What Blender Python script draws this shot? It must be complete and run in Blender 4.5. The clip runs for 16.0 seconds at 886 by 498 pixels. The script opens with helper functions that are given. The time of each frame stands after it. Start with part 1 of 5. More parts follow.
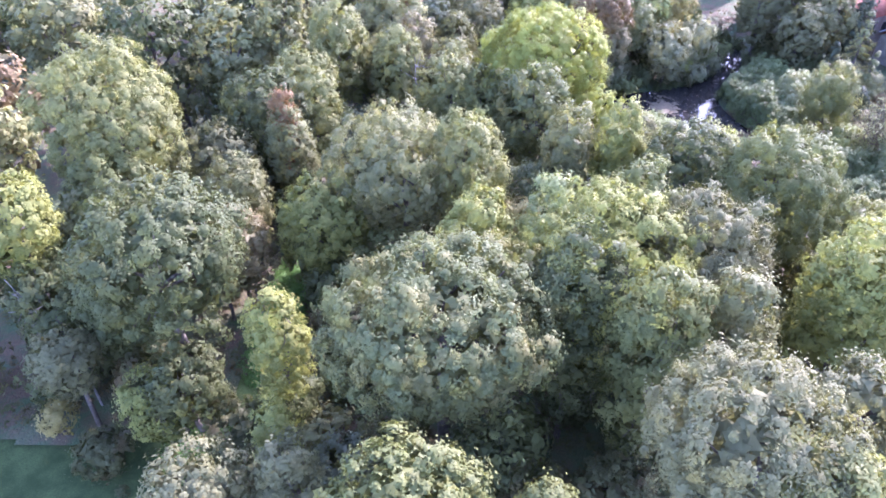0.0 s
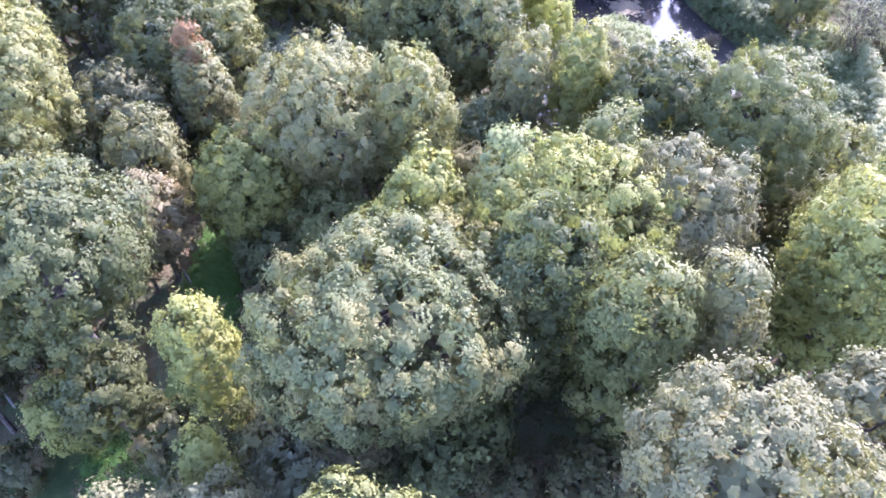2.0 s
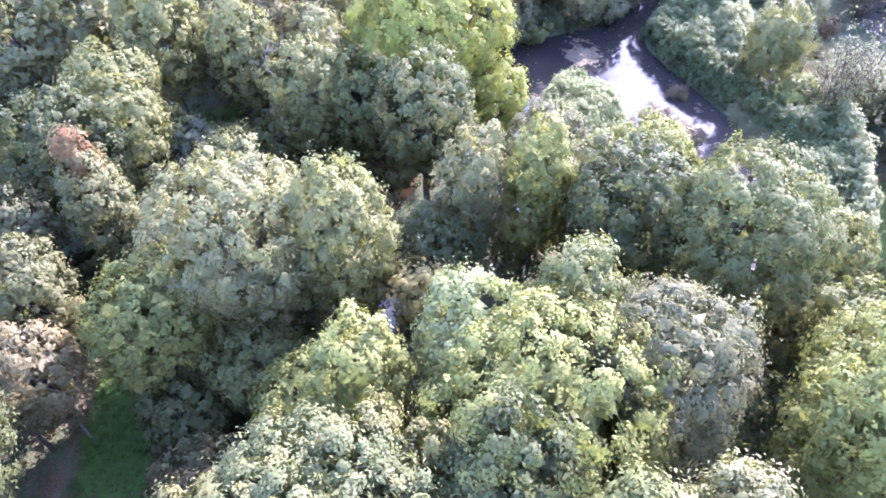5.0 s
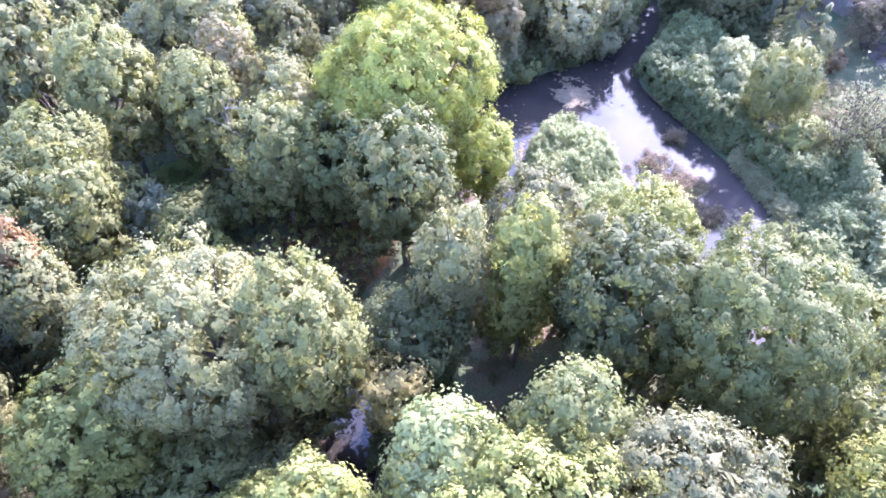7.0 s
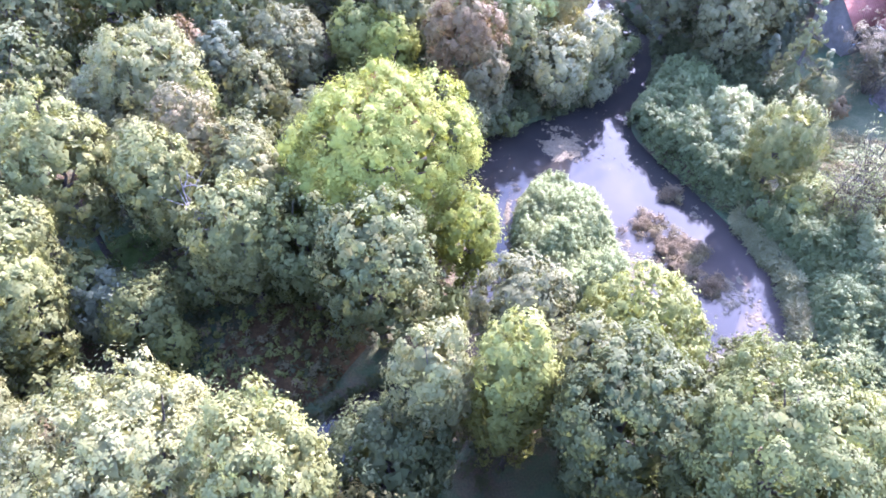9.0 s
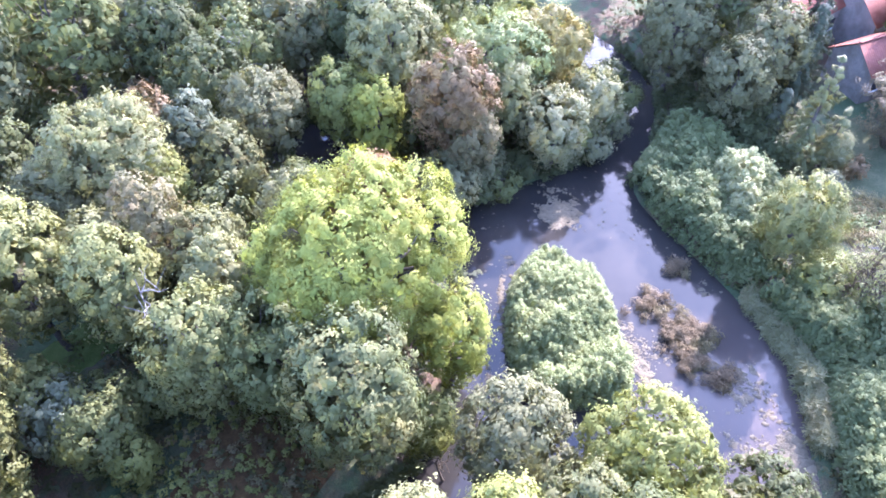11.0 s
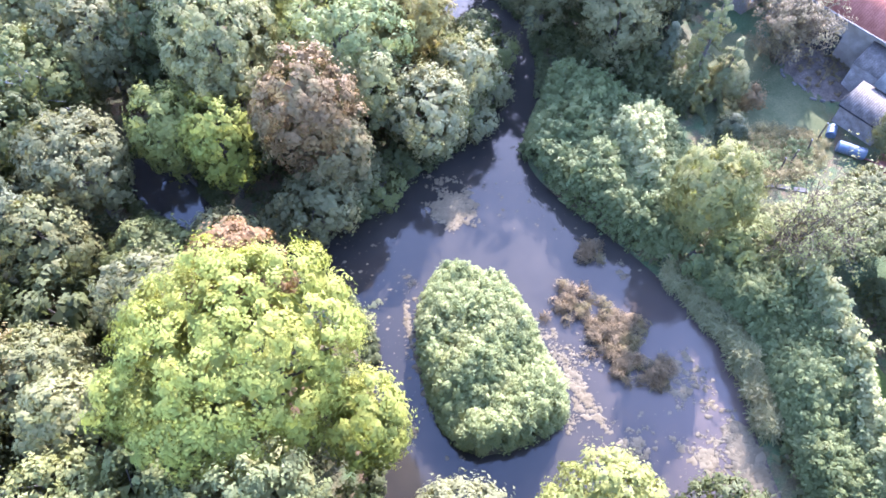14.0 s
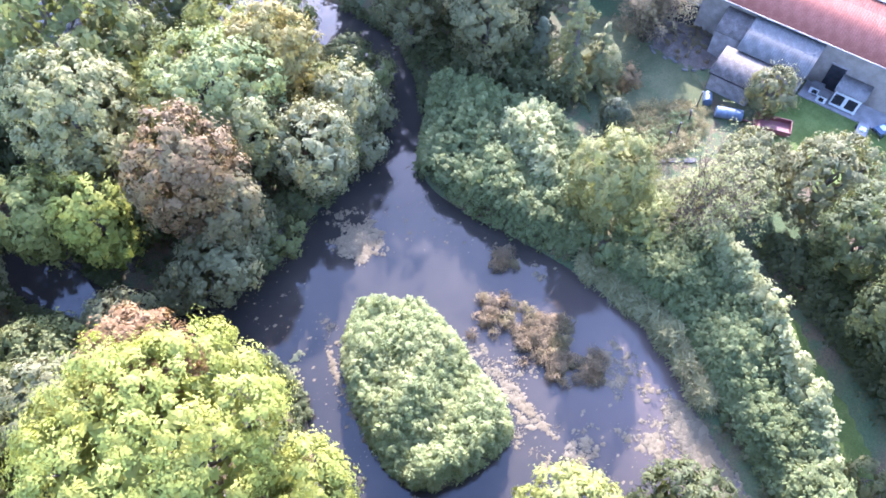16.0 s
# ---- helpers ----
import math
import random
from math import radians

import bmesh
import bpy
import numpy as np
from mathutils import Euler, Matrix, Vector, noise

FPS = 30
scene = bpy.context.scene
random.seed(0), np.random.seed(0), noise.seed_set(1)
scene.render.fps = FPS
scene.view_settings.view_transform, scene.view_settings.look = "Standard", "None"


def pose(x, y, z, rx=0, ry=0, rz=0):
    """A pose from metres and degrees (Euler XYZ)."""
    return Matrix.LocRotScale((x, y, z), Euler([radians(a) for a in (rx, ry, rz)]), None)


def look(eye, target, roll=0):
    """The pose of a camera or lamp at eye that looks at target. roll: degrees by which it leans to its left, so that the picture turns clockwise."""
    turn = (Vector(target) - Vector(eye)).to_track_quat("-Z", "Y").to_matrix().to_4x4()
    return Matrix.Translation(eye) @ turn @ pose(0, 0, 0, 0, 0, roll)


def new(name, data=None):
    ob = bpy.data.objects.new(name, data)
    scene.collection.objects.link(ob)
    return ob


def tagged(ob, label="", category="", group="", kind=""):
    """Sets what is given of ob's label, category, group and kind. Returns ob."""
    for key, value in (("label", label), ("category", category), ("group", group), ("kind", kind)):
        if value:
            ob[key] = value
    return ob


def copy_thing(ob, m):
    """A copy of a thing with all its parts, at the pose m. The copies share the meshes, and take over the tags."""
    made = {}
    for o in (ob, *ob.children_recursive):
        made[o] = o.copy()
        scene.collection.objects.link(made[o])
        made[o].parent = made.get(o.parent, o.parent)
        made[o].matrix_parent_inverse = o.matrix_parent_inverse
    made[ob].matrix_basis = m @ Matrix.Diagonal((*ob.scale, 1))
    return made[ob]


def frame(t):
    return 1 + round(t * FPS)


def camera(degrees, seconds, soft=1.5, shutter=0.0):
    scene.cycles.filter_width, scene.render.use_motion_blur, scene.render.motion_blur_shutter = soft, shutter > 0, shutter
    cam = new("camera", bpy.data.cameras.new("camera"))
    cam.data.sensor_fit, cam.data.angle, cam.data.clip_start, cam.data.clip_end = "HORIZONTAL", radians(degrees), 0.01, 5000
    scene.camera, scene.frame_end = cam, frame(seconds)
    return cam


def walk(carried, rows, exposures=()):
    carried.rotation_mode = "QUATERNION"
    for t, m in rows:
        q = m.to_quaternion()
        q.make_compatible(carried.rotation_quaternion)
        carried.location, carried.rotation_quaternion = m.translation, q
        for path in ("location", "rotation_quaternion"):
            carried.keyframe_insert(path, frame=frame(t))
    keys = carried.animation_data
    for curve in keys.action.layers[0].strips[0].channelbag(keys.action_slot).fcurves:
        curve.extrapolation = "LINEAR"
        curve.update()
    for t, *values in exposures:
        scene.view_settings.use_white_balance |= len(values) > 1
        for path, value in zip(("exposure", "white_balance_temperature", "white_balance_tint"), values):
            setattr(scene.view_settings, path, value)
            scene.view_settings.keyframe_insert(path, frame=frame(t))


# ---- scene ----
cam = camera(64.8, 16.0, 1.75)
PATH = [
    (0, (0.883, 2.088, 39.159), (0.852, 3.615, 37.868), -0.6),
    (0.5, (0.93, 3.972, 39.103), (0.934, 5.441, 37.745), -0.6),
    (1, (1.089, 5.774, 39.006), (1.129, 7.182, 37.586), -0.6),
    (1.5, (1.361, 7.557, 38.926), (1.424, 8.9, 37.445), -0.6),
    (2, (1.668, 9.353, 38.837), (1.749, 10.645, 37.312), -0.6),
    (2.5, (2.008, 11.158, 38.764), (2.106, 12.447, 37.238), -0.5),
    (3, (2.352, 12.905, 38.747), (2.464, 14.193, 37.221), -0.4),
    (3.5, (2.74, 14.548, 38.673), (2.876, 15.835, 37.148), -0.4),
    (4, (3.122, 16.157, 38.579), (3.277, 17.443, 37.055), -0.3),
    (4.2, (3.251, 16.718, 38.567), (3.411, 18.003, 37.043), -0.3),
    (6.3, (4.939, 23.358, 38.185), (5.136, 24.648, 36.669), -0.4),
    (6.5, (5.143, 23.92, 38.176), (5.339, 25.211, 36.661), -0.5),
    (7, (5.572, 25.246, 38.107), (5.77, 26.536, 36.591), -0.6),
    (7.5, (5.975, 26.635, 37.978), (6.18, 27.925, 36.464), -0.6),
    (8, (6.344, 28.125, 37.983), (6.557, 29.413, 36.469), -0.6),
    (8.5, (6.74, 29.681, 38.202), (6.962, 30.972, 36.691), -0.5),
    (9, (7.146, 31.334, 38.534), (7.375, 32.625, 37.024), -0.4),
    (9.5, (7.603, 33.093, 38.93), (7.838, 34.383, 37.42), -0.4),
    (10, (8.203, 34.865, 39.364), (8.437, 36.16, 37.858), -0.5),
    (10.2, (8.468, 35.5, 39.453), (8.7, 36.798, 37.949), -0.7),
    (12.3, (10.968, 42.969, 39.787), (11.143, 44.075, 38.129), -1.8),
    (12.5, (11.172, 43.721, 39.807), (11.339, 44.78, 38.118), -1.9),
    (13, (11.644, 45.581, 39.835), (11.848, 46.6, 38.126), -1.8),
    (13.5, (12.329, 47.228, 39.866), (12.643, 48.216, 38.156), -1.7),
    (14, (13.147, 48.567, 39.893), (13.558, 49.52, 38.183), -1.6),
    (14.5, (13.831, 49.497, 39.857), (14.295, 50.428, 38.149), -1.5),
    (15, (14.299, 49.955, 39.797), (14.792, 50.872, 38.09), -1.6),
    (15.5, (14.478, 50.038, 39.714), (15.028, 50.921, 38.006), -1.5),
    (16, (14.545, 49.993, 39.682), (15.159, 50.833, 37.975), -1.5),
]
walk(cam, [(t, look(eye, target, roll)) for t, eye, target, roll in PATH], [(0, 3.85, 5200, 42), (4, 4.05, 5200, 42), (7, 4.15, 5150, 39), (10, 4.15, 5150, 36), (12.5, 4.0, 5250, 29), (16, 4.0, 5350, 27)])

# ---- light ----
SUN_EL, SUN_AZ = 32.5, 43.0        # degrees; azimuth from +y towards +x
world = bpy.data.worlds.new("sky")
scene.world = world
world.use_nodes = True
wn = world.node_tree
sky = wn.nodes.new("ShaderNodeTexSky")
sky.sky_type, sky.sun_disc = "NISHITA", False
sky.sun_elevation, sky.sun_rotation = radians(SUN_EL), radians(SUN_AZ)
sky.air_density, sky.dust_density, sky.ozone_density = 1.0, 1.05, 1.2
wn.links.new(sky.outputs[0], wn.nodes["Background"].inputs[0])
wn.nodes["Background"].inputs[1].default_value = 0.145
sun = new("sun", bpy.data.lights.new("sun", "SUN"))
sun.data.energy, sun.data.angle, sun.data.color = 2.0, radians(0.6), (1.0, 0.93, 0.8)
sx, sy, sz = math.sin(radians(SUN_AZ)) * math.cos(radians(SUN_EL)), math.cos(radians(SUN_AZ)) * math.cos(radians(SUN_EL)), math.sin(radians(SUN_EL))
sun.matrix_world = look((40 + 90 * sx, 60 + 90 * sy, 90 * sz), (40, 60, 0))


# ---- materials ----
def base_material(name):
    m = bpy.data.materials.new(name)
    m.use_nodes = True
    nt = m.node_tree
    return m, nt, nt.nodes["Principled BSDF"], nt.nodes["Material Output"]


def mix(nt, fac, a, b):
    """A colour mix; a and b are colours or sockets."""
    n = nt.nodes.new("ShaderNodeMix")
    n.data_type = "RGBA"
    for sock, v in ((n.inputs[0], fac), (n.inputs[6], a), (n.inputs[7], b)):
        if isinstance(v, bpy.types.NodeSocket):
            nt.links.new(v, sock)
        elif isinstance(v, (int, float)):
            sock.default_value = v
        else:
            sock.default_value = (*v, 1)
    return n.outputs[2]


def ramp(nt, value, lo, hi):
    n = nt.nodes.new("ShaderNodeMapRange")
    n.inputs[1].default_value, n.inputs[2].default_value = lo, hi
    nt.links.new(value, n.inputs[0])
    return n.outputs[0]


def noise_at(nt, scale, detail=3.0, rough=0.6, coord="Object"):
    tc = nt.nodes.new("ShaderNodeTexCoord")
    n = nt.nodes.new("ShaderNodeTexNoise")
    n.inputs["Scale"].default_value, n.inputs["Detail"].default_value, n.inputs["Roughness"].default_value = scale, detail, rough
    nt.links.new(tc.outputs[coord], n.inputs["Vector"])
    return n.outputs["Fac"]


def bump(nt, bsdf, height, strength, dist):
    b = nt.nodes.new("ShaderNodeBump")
    b.inputs["Strength"].default_value, b.inputs["Distance"].default_value = strength, dist
    nt.links.new(height, b.inputs["Height"])
    nt.links.new(b.outputs[0], bsdf.inputs["Normal"])


def muted(c, k=0.08):
    g = 0.3 * c[0] + 0.6 * c[1] + 0.1 * c[2]
    return tuple((v + (g - v) * k) * w for v, w in zip(c, (1.33, 1.0, 0.96)))


def leaf_material(name, dark, light, tint=None, tint_amount=0.5, through_light=0.35, rough=0.6):
    """Leaves: each one a shade between dark and light, with patches of tint through the crown, partly letting light through."""
    m, nt, bsdf, out = base_material(name)
    dark, light, tint = muted(dark), muted(light), tint and muted(tint)
    geo = nt.nodes.new("ShaderNodeNewGeometry")
    col = mix(nt, ramp(nt, geo.outputs["Random Per Island"], -0.5, 1.5), dark, light)
    if tint:
        patch = ramp(nt, noise_at(nt, 0.42, 2.0), 0.5, 0.62)
        fac = nt.nodes.new("ShaderNodeMath")
        fac.operation = "MULTIPLY"
        fac.inputs[1].default_value = tint_amount
        nt.links.new(patch, fac.inputs[0])
        col = mix(nt, fac.outputs[0], col, tint)
    nt.links.new(col, bsdf.inputs["Base Color"])
    bsdf.inputs["Roughness"].default_value = rough
    bsdf.inputs["Specular IOR Level"].default_value = 0.15
    tr = nt.nodes.new("ShaderNodeBsdfTranslucent")
    warm = mix(nt, 0.35, col, tuple(min(1, c * k) for c, k in zip(light, (1.5, 1.6, 0.6))))
    nt.links.new(warm, tr.inputs["Color"])
    sh = nt.nodes.new("ShaderNodeMixShader")
    sh.inputs[0].default_value = through_light
    nt.links.new(bsdf.outputs[0], sh.inputs[1])
    nt.links.new(tr.outputs[0], sh.inputs[2])
    nt.links.new(sh.outputs[0], out.inputs["Surface"])
    return m


def plain_material(name, a, b, scale=3.0, rough=0.8, metal=0.0, relief=0.3, fine=30.0):
    """Two-scale mottled surface: colour from a to b, with a fine relief."""
    m, nt, bsdf, out = base_material(name)
    big, small = noise_at(nt, scale), noise_at(nt, fine, 2.0)
    col = mix(nt, ramp(nt, big, 0.35, 0.65), a, b)
    col = mix(nt, ramp(nt, small, 0.3, 0.9), col, tuple(c * 0.6 for c in a))
    nt.links.new(col, bsdf.inputs["Base Color"])
    bsdf.inputs["Roughness"].default_value, bsdf.inputs["Metallic"].default_value = rough, metal
    bsdf.inputs["Specular IOR Level"].default_value = 0.5 if rough < 0.65 else 0.12
    bump(nt, bsdf, small, relief, 0.02)
    return m


LEAF = {
    "deep": leaf_material("leaf_deep", (0.033, 0.052, 0.018), (0.07, 0.1, 0.033)),
    "mid": leaf_material("leaf_mid", (0.055, 0.082, 0.024), (0.11, 0.148, 0.043)),
    "oak": leaf_material("leaf_oak", (0.05, 0.078, 0.028), (0.106, 0.147, 0.054), (0.165, 0.165, 0.045), 0.4),
    "fresh": leaf_material("leaf_fresh", (0.078, 0.115, 0.026), (0.162, 0.21, 0.047)),
    "lime": leaf_material("leaf_lime", (0.094, 0.142, 0.022), (0.176, 0.24, 0.036), (0.195, 0.23, 0.036), 0.5, 0.36),
    "olive": leaf_material("leaf_olive", (0.058, 0.08, 0.03), (0.116, 0.15, 0.055), (0.125, 0.135, 0.05), 0.5),
    "grey": leaf_material("leaf_grey", (0.06, 0.082, 0.036), (0.122, 0.15, 0.066), rough=0.7),
    "willow": leaf_material("leaf_willow", (0.074, 0.105, 0.04), (0.158, 0.194, 0.078), (0.15, 0.185, 0.052), 0.5, rough=0.6),
    "tan": leaf_material("leaf_tan", (0.07, 0.1, 0.03), (0.145, 0.185, 0.056), (0.12, 0.15, 0.052), 0.5),
    "brown": leaf_material("leaf_brown", (0.064, 0.056, 0.024), (0.132, 0.11, 0.046), (0.1, 0.105, 0.04), 0.6, 0.25),
    "russet": leaf_material("leaf_russet", (0.078, 0.06, 0.022), (0.15, 0.108, 0.04), (0.13, 0.12, 0.055), 0.5, 0.3),
    "bronze": leaf_material("leaf_bronze", (0.068, 0.078, 0.034), (0.135, 0.152, 0.066), (0.15, 0.135, 0.06), 0.6, 0.3),
    "faded": leaf_material("leaf_faded", (0.07, 0.07, 0.034), (0.135, 0.13, 0.066), (0.1, 0.115, 0.045), 0.6, 0.3),
    "silver": leaf_material("leaf_silver", (0.095, 0.13, 0.06), (0.175, 0.215, 0.105), (0.17, 0.21, 0.08), 0.4, rough=0.6),
    "yellow": leaf_material("leaf_yellow", (0.11, 0.12, 0.035), (0.205, 0.215, 0.065), (0.12, 0.14, 0.04), 0.6),
    "conifer": leaf_material("leaf_conifer", (0.022, 0.04, 0.022), (0.055, 0.078, 0.04), through_light=0.15),
    "fir": leaf_material("leaf_fir", (0.05, 0.075, 0.03), (0.13, 0.165, 0.06), through_light=0.2),
    "blue": leaf_material("leaf_blue_green", (0.045, 0.07, 0.036), (0.09, 0.125, 0.068), through_light=0.2),
    "bank": leaf_material("leaf_bank", (0.05, 0.088, 0.03), (0.112, 0.165, 0.056), (0.13, 0.18, 0.066), 0.4),
    "island": leaf_material("leaf_island", (0.075, 0.125, 0.038), (0.165, 0.23, 0.08), (0.19, 0.245, 0.09), 0.4),
    # lit copy of the bank leaf: sunlight put into a paler colour
    "pale": leaf_material("leaf_bank_sunlit", (0.1, 0.15, 0.055), (0.215, 0.28, 0.12), (0.23, 0.28, 0.13), 0.4),
    "reed": leaf_material("leaf_reed", (0.095, 0.125, 0.05), (0.19, 0.23, 0.105), (0.16, 0.16, 0.07), 0.4),
    "grass": leaf_material("leaf_grass", (0.035, 0.095, 0.014), (0.075, 0.185, 0.03), through_light=0.25),
    "straw": leaf_material("leaf_straw", (0.08, 0.09, 0.035), (0.16, 0.165, 0.066), (0.09, 0.11, 0.035), 0.5),
    # undergrowth green, darkened in the colour for the shade below the crowns
    "under": leaf_material("leaf_undergrowth_shade", (0.027, 0.04, 0.015), (0.065, 0.085, 0.03), (0.085, 0.062, 0.03), 0.5),
    "dry": leaf_material("leaf_dry", (0.045, 0.044, 0.02), (0.13, 0.115, 0.058), (0.075, 0.09, 0.025), 0.5, 0.2, 0.7),
    "scum": leaf_material("leaf_scum", (0.056, 0.06, 0.035), (0.125, 0.128, 0.077), (0.075, 0.073, 0.038), 0.6, 0.1, 0.7),
}
BARK = plain_material("bark", (0.07, 0.055, 0.045), (0.15, 0.125, 0.1), 4.0, 0.9, relief=0.8)
DEAD = plain_material("dead_wood", (0.14, 0.125, 0.11), (0.27, 0.25, 0.22), 3.0, 0.85, relief=0.5)
TWIG = plain_material("twig", (0.08, 0.06, 0.038), (0.17, 0.13, 0.085), 2.0, 0.9)


def ground_material():
    m, nt, bsdf, out = base_material("earth_and_grass")
    big, mid, fine = noise_at(nt, 0.12, 4.0), noise_at(nt, 0.9, 4.0), noise_at(nt, 9.0, 3.0)
    earth = mix(nt, ramp(nt, fine, 0.3, 0.7), (0.05, 0.031, 0.017), (0.12, 0.07, 0.034))
    grass = mix(nt, ramp(nt, fine, 0.3, 0.7), (0.03, 0.05, 0.016), (0.06, 0.085, 0.028))
    col = mix(nt, ramp(nt, mid, 0.45, 0.65), earth, grass)
    col = mix(nt, ramp(nt, big, 0.42, 0.65), col, grass)
    nt.links.new(col, bsdf.inputs["Base Color"])
    bsdf.inputs["Roughness"].default_value = 0.95
    bump(nt, bsdf, fine, 0.9, 0.08)
    return m


def water_material():
    m, nt, bsdf, out = base_material("pond_water")
    mud = noise_at(nt, 0.11, 4.0)
    col = mix(nt, ramp(nt, mud, 0.35, 0.65), (0.018, 0.016, 0.014), (0.034, 0.028, 0.022))
    # the stirred, shallow corner by the near bank shows its mud
    tc, xyz, shallow = nt.nodes.new("ShaderNodeTexCoord"), nt.nodes.new("ShaderNodeSeparateXYZ"), nt.nodes.new("ShaderNodeMath")
    nt.links.new(tc.outputs["Object"], xyz.inputs[0])
    shallow.operation = "MULTIPLY"
    nt.links.new(ramp(nt, xyz.outputs["X"], 25.0, 34.5), shallow.inputs[0])
    nt.links.new(ramp(nt, xyz.outputs["Y"], 66.0, 54.0), shallow.inputs[1])
    col = mix(nt, shallow.outputs[0], col, (0.085, 0.062, 0.05))
    nt.links.new(col, bsdf.inputs["Base Color"])
    bsdf.inputs["Roughness"].default_value = 0.04
    bsdf.inputs["IOR"].default_value = 1.33
    bump(nt, bsdf, noise_at(nt, 3.0, 3.0), 0.03, 0.03)
    return m


LAWN = plain_material("lawn", (0.066, 0.088, 0.02), (0.115, 0.14, 0.04), 0.8, 0.95, relief=0.8, fine=14.0)
# darker copy of the lawn, with the wood's shade put into its colour
SHADED_GRASS = plain_material("grass_shade_tint", (0.03, 0.042, 0.013), (0.06, 0.078, 0.024), 0.7, 0.95, relief=0.9, fine=12.0)
ROUGH_GRASS = plain_material("rough_grass", (0.06, 0.068, 0.03), (0.11, 0.105, 0.05), 0.6, 0.95, relief=0.9, fine=10.0)
ROOF_RED = plain_material("red_roof", (0.2, 0.07, 0.045), (0.28, 0.11, 0.075), 0.7, 0.85, fine=9.0)
ROOF_GREY = plain_material("grey_sheet", (0.09, 0.082, 0.074), (0.18, 0.165, 0.15), 0.9, 0.7, fine=12.0)
ROOF_RUST = plain_material("rusty_sheet", (0.075, 0.06, 0.05), (0.16, 0.135, 0.115), 1.4, 0.8, fine=10.0)
RENDER = plain_material("pale_render", (0.2, 0.165, 0.13), (0.34, 0.29, 0.24), 0.9, 0.9)
TIMBER = plain_material("weathered_boards", (0.2, 0.17, 0.15), (0.34, 0.3, 0.27), 2.0, 0.9)
DARK = plain_material("dark_opening", (0.02, 0.02, 0.022), (0.04, 0.038, 0.04), 2.0, 0.9)
CONCRETE = plain_material("concrete", (0.2, 0.18, 0.17), (0.31, 0.285, 0.265), 1.5, 0.9)
BLUE = plain_material("blue_plastic", (0.075, 0.1, 0.14), (0.12, 0.15, 0.19), 2.0, 0.45, relief=0.1)
MAROON = plain_material("dark_red_paint", (0.13, 0.035, 0.035), (0.2, 0.07, 0.06), 2.0, 0.6)
WHITE = plain_material("white_paint", (0.6, 0.6, 0.6), (0.78, 0.78, 0.78), 3.0, 0.6, relief=0.1)
RUBBER = plain_material("rubber", (0.02, 0.02, 0.02), (0.05, 0.05, 0.05), 3.0, 0.8)
STONE = plain_material("edging_stone", (0.1, 0.09, 0.08), (0.2, 0.18, 0.16), 2.0, 0.9)
BED = plain_material("dug_earth", (0.075, 0.058, 0.045), (0.16, 0.125, 0.1), 1.2, 0.95, relief=0.9, fine=8.0)


# ---- building helpers ----
def mesh_data(name, verts, faces, material, smooth=False):
    me = bpy.data.meshes.new(name)
    verts, faces = np.asarray(verts, dtype=np.float32).reshape(-1, 3), np.asarray(faces, dtype=np.int32)
    k = faces.shape[1]
    me.vertices.add(len(verts))
    me.vertices.foreach_set("co", verts.ravel())
    me.loops.add(faces.size)
    me.loops.foreach_set("vertex_index", faces.ravel())
    me.polygons.add(len(faces))
    me.polygons.foreach_set("loop_start", np.arange(0, faces.size, k, dtype=np.int32))
    me.update(calc_edges=True)
    if smooth:
        me.polygons.foreach_set("use_smooth", np.ones(len(faces), dtype=bool))
    me.materials.append(material)
    return me


def child(name, me, parent, label="", at=None):
    ob = new(name, me)
    ob.parent = parent
    if at is not None:
        ob.matrix_basis = at
    return tagged(ob, label)


def part(name, bm, material, parent, label="", at=None):
    me = bpy.data.meshes.new(name)
    bm.to_mesh(me)
    bm.free()
    me.materials.append(material)
    return child(name, me, parent, label, at)


def unit(v):
    return v / np.maximum(np.linalg.norm(v, axis=-1, keepdims=True), 1e-6)


def sprays(rng, centre, out, per, radius, size, droop=0.0, up=0.35, slim=0.3, puff=False):
    """Leaves round clump centres, each a pointed blade of its own."""
    n = len(centre) * per
    c, o = np.repeat(centre, per, 0), np.repeat(out, per, 0)
    d = unit(rng.normal(size=(n, 3)) + 0.75 * o)
    rad = radius if np.isscalar(radius) else np.repeat(radius, per)[:, None]
    p = c + d * rad * rng.uniform(0.55 if puff else 0.45, 1.0, (n, 1)) * np.array([1, 1, 1 + 0.9 * max(0.0, min(droop, 1.0))])
    nrm = unit(0.6 * d + (0.5 if puff else 0.7) * o + np.array([0, 0, up]) + 0.2 * rng.normal(size=(n, 3)))
    a = rng.normal(size=(n, 3)) + 0.5 * d + np.array([0, 0, -droop])
    a = unit(a - nrm * (a * nrm).sum(1, keepdims=True))
    b = np.cross(nrm, a)
    s = size * rng.uniform(0.65, 1.35, (n, 1))
    v = np.stack([p - a * s * 0.5 - b * s * slim, p + a * s * 0.5 - nrm * s * 0.08, p - a * s * 0.5 + b * s * slim], 1)
    # each leaf's surface bends with its spray, so that a spray rounds off from light to shade
    bend = unit(0.7 * o + 0.55 * d + 0.4 * nrm)
    return np.concatenate([v.reshape(-1, 3), np.repeat(bend, 3, 0)], 1)


def leaf_mesh(name, v, material, lift=0.0):
    """One mesh of pointed leaves, from rows of place and surface direction."""
    me = mesh_data(name, v[:, :3] + np.array([0, 0, lift]), np.arange(len(v), dtype=np.int32).reshape(-1, 3), material)
    me.normals_split_custom_set_from_vertices(v[:, 3:].tolist())
    return me


def quads(v):
    return np.arange(len(v), dtype=np.int32).reshape(-1, 4)


